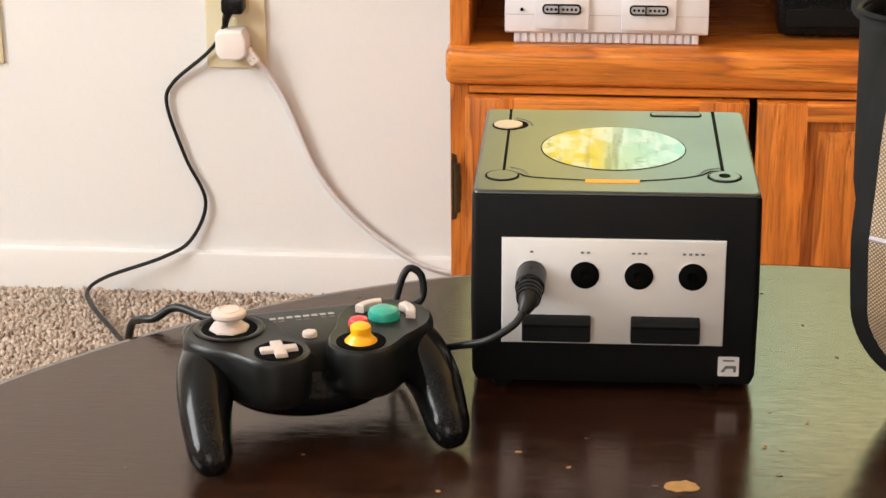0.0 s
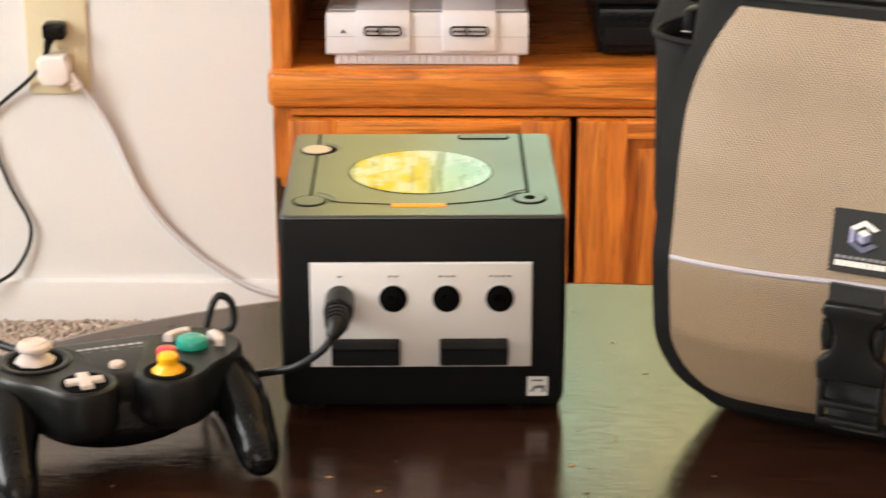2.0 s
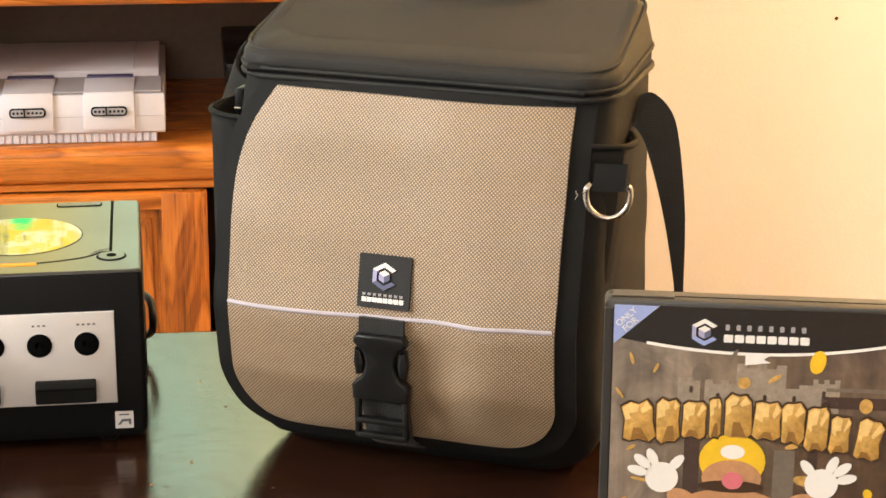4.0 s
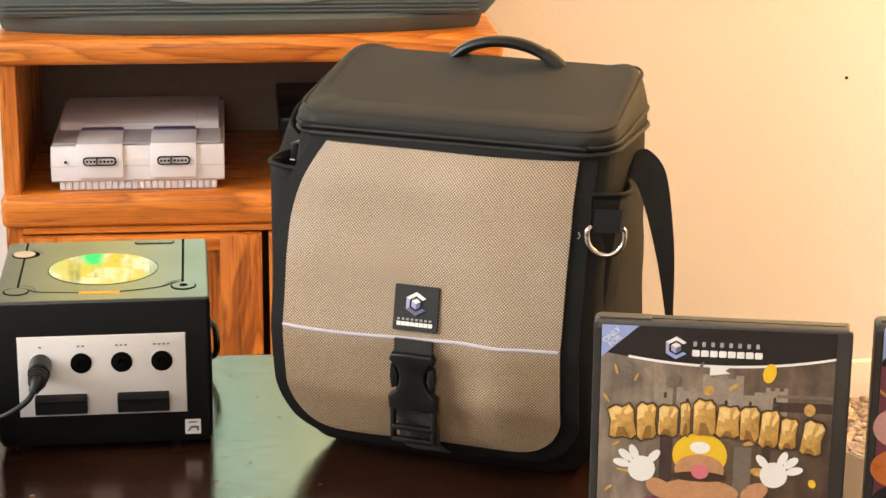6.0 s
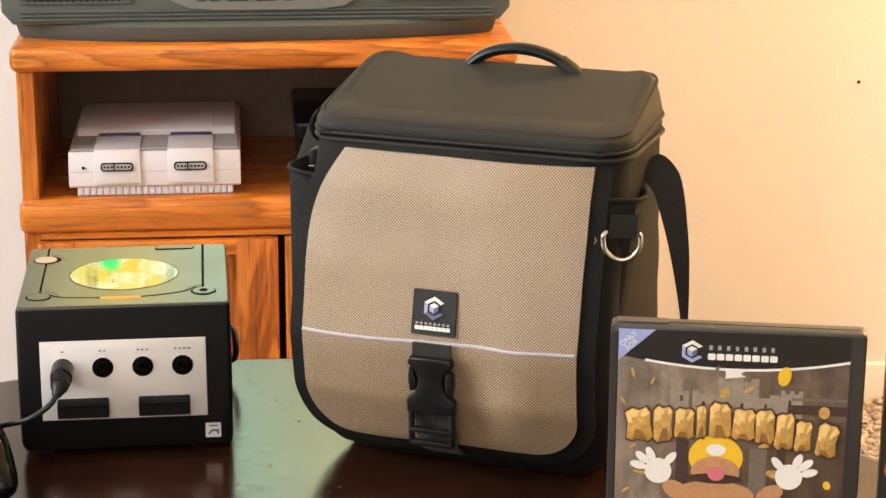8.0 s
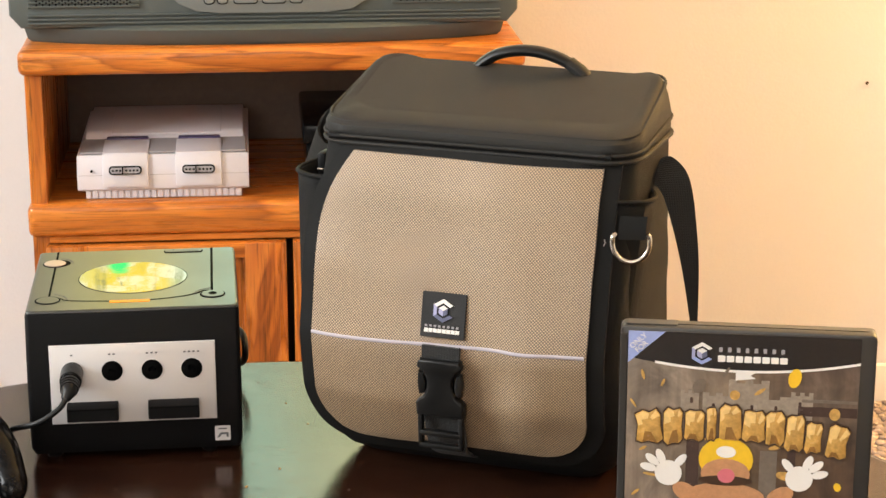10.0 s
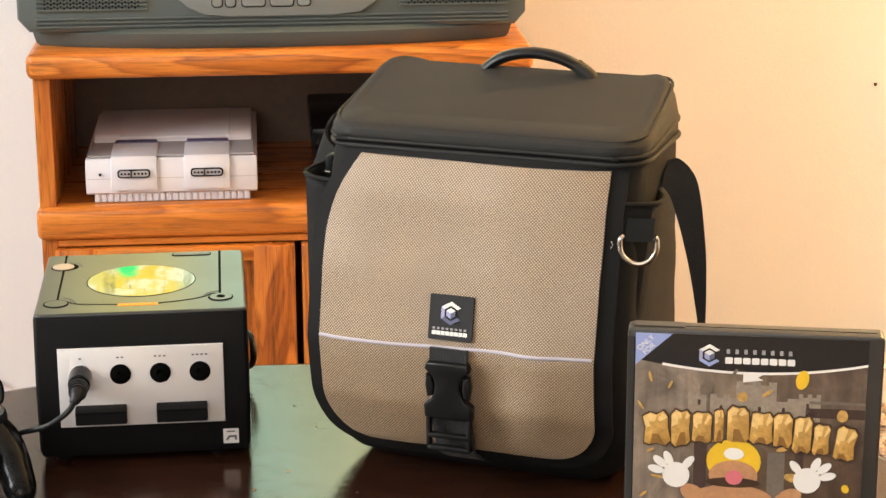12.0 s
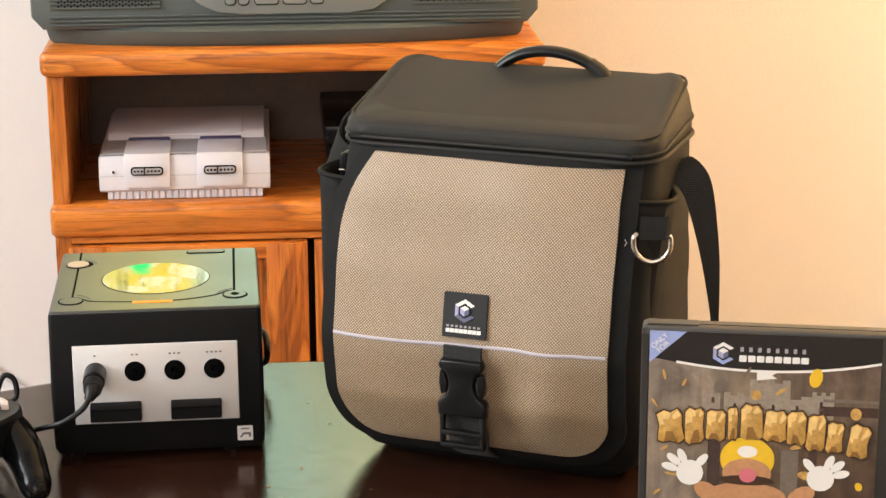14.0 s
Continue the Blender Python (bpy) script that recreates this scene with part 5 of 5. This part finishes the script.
    # ring on its tab
    rx, ry, rz = 0.1190, 0.0310, 0.176
    part("tab", ribbon([(rx, ry + 0.001, rz + 0.019), (rx, ry - 0.002, rz + 0.012), (rx, ry - 0.004, rz + 0.005)], [0.0175] * 3, [(0.97, 0.25, 0)] * 3, 0.003), BINDING_SHADE, b)
    dpts = [(rx + 0.0115 * math.cos(radians(a)), ry - 0.005 + 0.0030 * math.cos(radians(a)), rz + 0.003 + 0.0125 * math.sin(radians(a))) for a in range(180, 361, 15)]
    part("d_ring", tube([(rx + 0.010, ry - 0.003, rz + 0.0085), (rx + 0.0112, ry - 0.002, rz + 0.007), *dpts[::-1], (rx - 0.0112, ry - 0.008, rz + 0.007), (rx - 0.010, ry - 0.006, rz + 0.0085)], 0.0018, 12, 4), STEEL, b, "polished steel D-ring")
    # long shoulder strap, hanging over the side
    part("shoulder_strap", ribbon([(0.096, 0.118, 0.196), (0.108, 0.112, 0.204), (0.118, 0.108, 0.208), (0.128, 0.104, 0.201), (0.1340, 0.102, 0.184), (0.1410, 0.100, 0.15), (0.1455, 0.099, 0.11), (0.1475, 0.099, 0.07), (0.1480, 0.099, 0.03), (0.1480, 0.099, 0.002)], [0.022, 0.024, 0.023, 0.0215, 0.0180, 0.0125, 0.0056, 0.0024, 0.0022, 0.0022], [(0.2, 0.9, 0.3), (0.3, 0.8, 0.5), (0.5, 0.5, 0.7), (0.8, 0.4, 0.5), (0.9, 0.4, 0.2), (0.95, 0.3, 0), (0.95, 0.3, 0), (0.95, 0.3, 0), (0.95, 0.3, 0), (0.95, 0.3, 0)], 0.0022), WEBBING, b, "black webbing shoulder strap")
    part("shoulder_strap", ribbon([(-0.100, 0.115, 0.188), (-0.150, 0.145, 0.186), (-0.158, 0.172, 0.200), (-0.125, 0.184, 0.222), (-0.08, 0.180, 0.236), (-0.03, 0.170, 0.220)], [0.028] * 6, [(0, 0.7, 0.7), (0.2, 0.6, 0.7), (0.1, 0.4, 0.9), (0, 0.2, 1), (0, 0, 1), (0, 0, 1)], 0.0022), BINDING_SHADE, b)
    clip = part("strap_clip", box(-0.114, -0.108, 0.062, 0.076, 0.194, 0.212, 0.002, 2), BLACK, b)
    # added bright sliver in place of a highlight on the clip
    part("clip_glint", box(-0.1135, -0.1085, 0.0600, 0.0625, 0.1995, 0.2015, 0.0006, 1), STEEL, clip, "small steel sliver standing in for a glint on the clip")
    # carrying handle
    hy = 0.150
    part("grip", tube([(-0.036, hy, 0.244), (-0.028, hy, 0.260), (-0.012, hy, 0.2715), (0.010, hy, 0.2755), (0.033, hy, 0.2715), (0.052, hy, 0.260), (0.060, hy, 0.244)], [0.0058, 0.0062, 0.0066, 0.0066, 0.0066, 0.0062, 0.0056], 16, 8, 0.62), BUCKLE, b, "black rolled carrying handle")
    part("grip_end", tube([(0.040, hy, 0.2690), (0.052, hy, 0.260), (0.061, hy, 0.244)], [0.0070, 0.0070, 0.0062], 14, 6, 0.65), NYLON, b)


bag()


# ---------------------------------------------------------------- game cases
def case(m, label, cover):
    W, H, D = 0.1388, 0.1872, 0.0145
    k = thing("game_case", m, label, "game case", "game cases")
    part("shell", prism(rounded(W, H, 0.003), D, 0.0012, 2, pose(W / 2, 0, H / 2)), CASE, k)
    part("spine_ridge", box(0.0, 0.0042, -0.0006, 0.003, 0.002, H - 0.004, 0.0005, 1), CASE, k)
    part("top_lip", box(0.003, 0.031, 0.003, 0.012, H - 0.0002, H + 0.0008, 0.0004, 1), CASE, k)
    part("top_seam", box(0.004, W - 0.004, 0.0062, 0.0068, H - 0.0005, H + 0.0002), SEAM, k)

    def ink(name, points, level, material, text=""):
        return part(name, prism(points, 0.0003, m=pose(0, -0.0004 - 0.00032 * level, 0)), material, k, text)

    cover(ink, k, W, H)
    return k


def at(px, py, outline):
    return [(px + x, py + z) for x, z in outline]


def first_cover(ink, k, W, H):
    T = H - 0.0022
    ink("art", [(0.0045, 0.004), (W - 0.0085, 0.004), (W - 0.0085, T), (0.0045, T)], 0, HALL, "sepia printed cover art")
    curve = [(x, T - 0.0150 - 0.0065 * (1 - ((x - 0.066) / 0.062) ** 2)) for x in np.linspace(0.0045, W - 0.0085, 18)]
    ink("banner", [*curve, (W - 0.0085, T), (0.0045, T)], 1, BANNER, "black printed banner")
    ink("banner_line", [*[(x, z - 0.0004) for x, z in curve[2:]], *[(x, z + 0.0010) for x, z in curve[2:][::-1]]], 1.4, WHITEINK)
    ink("corner_flash", [(0.0045, T), (0.0045, T - 0.0185), (0.0245, T)], 2, BLUEPRINT, "pale blue corner flash")
    for line, (x, z) in zip(("ONLY", "FOR"), ((0.0109, T - 0.0044), (0.0128, T - 0.0078))):
        data = bpy.data.curves.new("corner_words", "FONT")
        data.body, data.size, data.extrude = line, 0.0042, 0.0001
        data.align_x, data.align_y = "CENTER", "CENTER"
        data.materials.append(WHITEINK)
        ob = new("corner_words", data)
        ob.parent = k
        ob.matrix_basis = pose(x - 0.0010, -0.0013, z - 0.0012, 90) @ pose(0, 0, 0, 0, 0, 44)
    ex, ez = 0.0448, T - 0.0115
    hexa = lambda r: [(r * math.cos(radians(a)), r * math.sin(radians(a))) for a in range(90, 450, 60)]
    out, mid, core = hexa(0.0064), hexa(0.0043), hexa(0.0031)
    ink("emblem_top", at(ex, ez, [out[1], out[0], out[5], mid[5], mid[0], mid[1]]), 2.2, WHITEINK)
    ink("emblem_side", at(ex, ez, [out[1], mid[1], mid[2], out[2]]), 2.2, LAVENDER)
    ink("emblem_base", at(ex, ez, [out[2], mid[2], mid[3], mid[4], out[4], out[3]]), 2.3, BLUEPRINT)
    ink("emblem_core", at(ex, ez, [core[0], core[1], (0, 0), core[5]]), 2.4, WHITEINK)
    ink("emblem_core", at(ex, ez, [core[1], core[2], core[3], (0, 0)]), 2.4, LAVENDER)
    ink("emblem_core", at(ex, ez, [core[5], (0, 0), core[3], core[4]]), 2.5, SLATE)
    for i in range(8):
        x = 0.0535 + i * 0.0048
        ink("letter_bar", at(x + 0.0014, ez + 0.0026, rounded(0.0019, 0.0026, 0.0004, 2)), 2, DECK)
        ink("letter_bar", at(x + 0.0020, ez - 0.0026, rounded(0.0041, 0.0036, 0.0006, 2)), 2, WHITEINK)
    # castle far behind, in flat print
    for n, (x, z, w, h) in enumerate(((0.060, 0.139, 0.022, 0.020), (0.076, 0.139, 0.030, 0.011), (0.046, 0.139, 0.018, 0.012), (0.034, 0.137, 0.010, 0.015), (0.094, 0.137, 0.012, 0.016))):
        ink("castle", [(x, z), (x + w, z), (x + w, z + h), (x + w * 0.8, z + h), (x + w * 0.8, z + h - 0.002), (x + w * 0.6, z + h - 0.002), (x + w * 0.6, z + h), (x + w * 0.4, z + h), (x + w * 0.4, z + h - 0.002), (x + w * 0.2, z + h - 0.002), (x + w * 0.2, z + h), (x, z + h)], 0.6 + 0.06 * n, CASTLEPRINT)
    for x, z in ((0.040, 0.146), (0.052, 0.143), (0.0655, 0.143), (0.073, 0.143), (0.086, 0.143), (0.099, 0.146)):
        ink("castle_window", at(x, z, rounded(0.0016, 0.0034, 0.0007, 2)), 1.1, DARKPRINT)
    ink("flag", [(0.0635, 0.1585), (0.0745, 0.1600), (0.0715, 0.1615), (0.0750, 0.1640), (0.0635, 0.1632)], 1.2, WHITEINK)
    ink("round_crest", at(0.0635, 0.1500, oval(0.0056, 0.0056)), 1.2, GOLD)
    for x, z, w, h, a, mt in ((0.0956, 0.1612, 0.0070, 0.0112, -12, COIN), (0.0440, 0.1545, 0.0068, 0.0090, -35, STONEPRINT), (0.0130, 0.1598, 0.0016, 0.0062, 15, GOLD), (0.0240, 0.1556, 0.0015, 0.0050, -25, GOLD), (0.0585, 0.1632, 0.0018, 0.0066, -30, STONEPRINT), (0.0770, 0.1526, 0.0020, 0.0070, -55, GOLD), (0.0080, 0.1430, 0.0014, 0.0060, 35, GOLD), (0.0140, 0.1165, 0.0015, 0.0048, -60, GOLD), (0.0520, 0.1225, 0.0018, 0.0090, 75, GOLD), (0.0870, 0.1205, 0.0026, 0.0080, -72, GOLD), (0.0930, 0.1035, 0.0050, 0.0105, 80, GOLD), (0.0185, 0.1010, 0.0015, 0.0085, 80, GOLD), (0.1215, 0.0985, 0.0040, 0.0050, 20, COIN), (0.0105, 0.0900, 0.0016, 0.0055, -50, GOLD), (0.1180, 0.1412, 0.0060, 0.0070, 0, GOLD)):
        ink("coin", at(x, z, oval(w, h, 18, a)), 1.6, mt)
    # columns and boards behind, in flat print
    for x0, x1, z0, z1, mt in ((0.038, 0.045, 0.05, 0.122, DARKPRINT), (0.0785, 0.088, 0.05, 0.118, STONEPRINT), (0.0935, 0.098, 0.05, 0.122, DARKPRINT), (0.100, 0.1300, 0.1475, 0.1492, STONEPRINT), (0.098, 0.1300, 0.1395, 0.1450, DARKPRINT)):
        ink("column", [(x0, z0), (x1, z0), (x1, z1), (x0, z1)], 0.9, mt)
    # ten gold title blocks in a shallow arc
    xs = (0.0110, 0.0255, 0.0370, 0.0490, 0.0565, 0.0690, 0.0815, 0.0925, 0.1035, 0.1150)
    for i, x in enumerate(xs):
        w = (0.0150, 0.0118, 0.0118, 0.0058, 0.0128, 0.0135, 0.0112, 0.0112, 0.0095, 0.0122)[i]
        z = 0.1335 - 0.0010 * abs(i - 4) - (0.0012 * max(0, i - 6))
        h, tilt = 0.0205 + 0.0015 * math.sin(i * 2.1), (4, 2, -2, 0, 2, -3, 1, -2, -4, -8)[i]
        rock = random.Random(70 + i)
        block = [(p * w * rock.uniform(0.84, 1.02), q * h * rock.uniform(0.88, 1.04)) for p, q in ((-0.5, -0.42), (-0.32, -0.5), (-0.05, -0.44), (0.28, -0.5), (0.5, -0.38), (0.45, 0.0), (0.5, 0.36), (0.30, 0.5), (0.02, 0.45), (-0.26, 0.5), (-0.5, 0.40), (-0.46, 0.05))]
        ca, sa = math.cos(radians(tilt)), math.sin(radians(tilt))
        turn = lambda pts, s=1.0: at(x + w * 0.42, z, [(s * (ca * p - sa * q), s * (sa * p + ca * q)) for p, q in pts])
        ink("title_edge", turn(block, 1.10), 2 + 0.3 * (i % 2), OUTLINE)
        part("title_block", prism(turn(block), 0.0008, 0.0006, 2, pose(0, -0.0016, 0)), GOLD, k, "gold printed title block")
        # lit and shaded facets of the stone
        c0 = (rock.uniform(-0.08, 0.08) * w, rock.uniform(-0.1, 0.1) * h)
        for n0, n1, mt in ((8, 10, PALEGOLD), (10, 11, PALEGOLD), (1, 3, DEEPGOLD), (6, 7, PALEGOLD)):
            ring = [(0.94 * block[q % 12][0], 0.94 * block[q % 12][1]) for q in range(n0, n1 + 1)]
            ink("facet", turn([*ring, (0.45 * ring[-1][0] + c0[0], 0.45 * ring[-1][1] + c0[1]), (0.45 * ring[0][0] + c0[0], 0.45 * ring[0][1] + c0[1])]), 4.3, mt)
    # plain round shapes in the lower half
    ink("tan_shape", at(0.0600, 0.090, oval(0.044, 0.016)), 1.8, SKIN)
    ink("dark_shape", at(0.0600, 0.060, oval(0.110, 0.060)), 1.7, PLUM)
    ink("yellow_dome", at(0.0600, 0.1120, oval(0.0300, 0.0260)), 2.2, COIN)
    ink("tan_shape", at(0.0600, 0.1035, oval(0.0270, 0.0180)), 2.6, SKIN)
    ink("dark_shape", at(0.0600, 0.0995, oval(0.0300, 0.0060)), 2.9, OUTLINE)
    ink("pink_shape", at(0.0605, 0.1025, oval(0.0095, 0.0085)), 3.2, PINK)
    ink("white_shape", at(0.0600, 0.1165, oval(0.0110, 0.0070)), 2.5, WHITEINK)
    for x, s in ((0.0285, 1), (0.1005, -1)):
        ink("white_shape", at(x, 0.1025, oval(0.0150, 0.0150, 20)), 2.2, WHITEINK)
        for n, (a, r) in enumerate(((115, 0.0105), (140, 0.0118), (165, 0.0115), (50, 0.0100))):
            ink("white_shape", at(x + s * r * math.cos(radians(a)), 0.1025 + r * math.sin(radians(a)), oval(0.0095, 0.0046, 14, a * s if s > 0 else 180 - a)), 2.4 + 0.2 * n, WHITEINK)
        ink("tan_shape", at(x + s * 0.010, 0.0915, oval(0.0160, 0.0100, 20, 30 * -s)), 2.0, SKIN)


def second_cover(ink, k, W, H):
    T = H - 0.0022
    ink("art", [(0.0045, 0.004), (W - 0.0085, 0.004), (W - 0.0085, T), (0.0045, T)], 0, PLUM, "plum and orange printed cover art")
    ink("banner", [(0.0045, T - 0.022), (W - 0.0085, T - 0.022), (W - 0.0085, T), (0.0045, T)], 1, BANNER)
    ink("corner_flash", [(0.0045, T), (0.0045, T - 0.0185), (0.0245, T)], 2, BLUEPRINT)
    ink("rose_shape", at(0.014, 0.128, oval(0.024, 0.022)), 1, ROSE)
    ink("orange_shape", at(0.016, 0.104, oval(0.028, 0.022)), 1.4, ORANGEPRINT)
    ink("gold_line", [(0.0045, 0.148), (0.0110, 0.143), (0.0200, 0.141), (0.0200, 0.1425), (0.0115, 0.1445), (0.0045, 0.150)], 1.8, GOLD)
    ink("dark_shape", at(0.020, 0.082, oval(0.034, 0.026)), 1.6, BANNER)
    ink("pale_shape", at(0.010, 0.064, oval(0.020, 0.014)), 1.8, ROSE)


case(pose(0.2840, -0.2995, TABLE, 0, 0, -12.8), "dark plastic game case with sepia and gold cover art, standing upright", first_cover)
case(pose(0.4352, -0.3185, TABLE, 0, 0, -12.8), "dark plastic game case with plum and orange cover art, standing upright", second_cover)
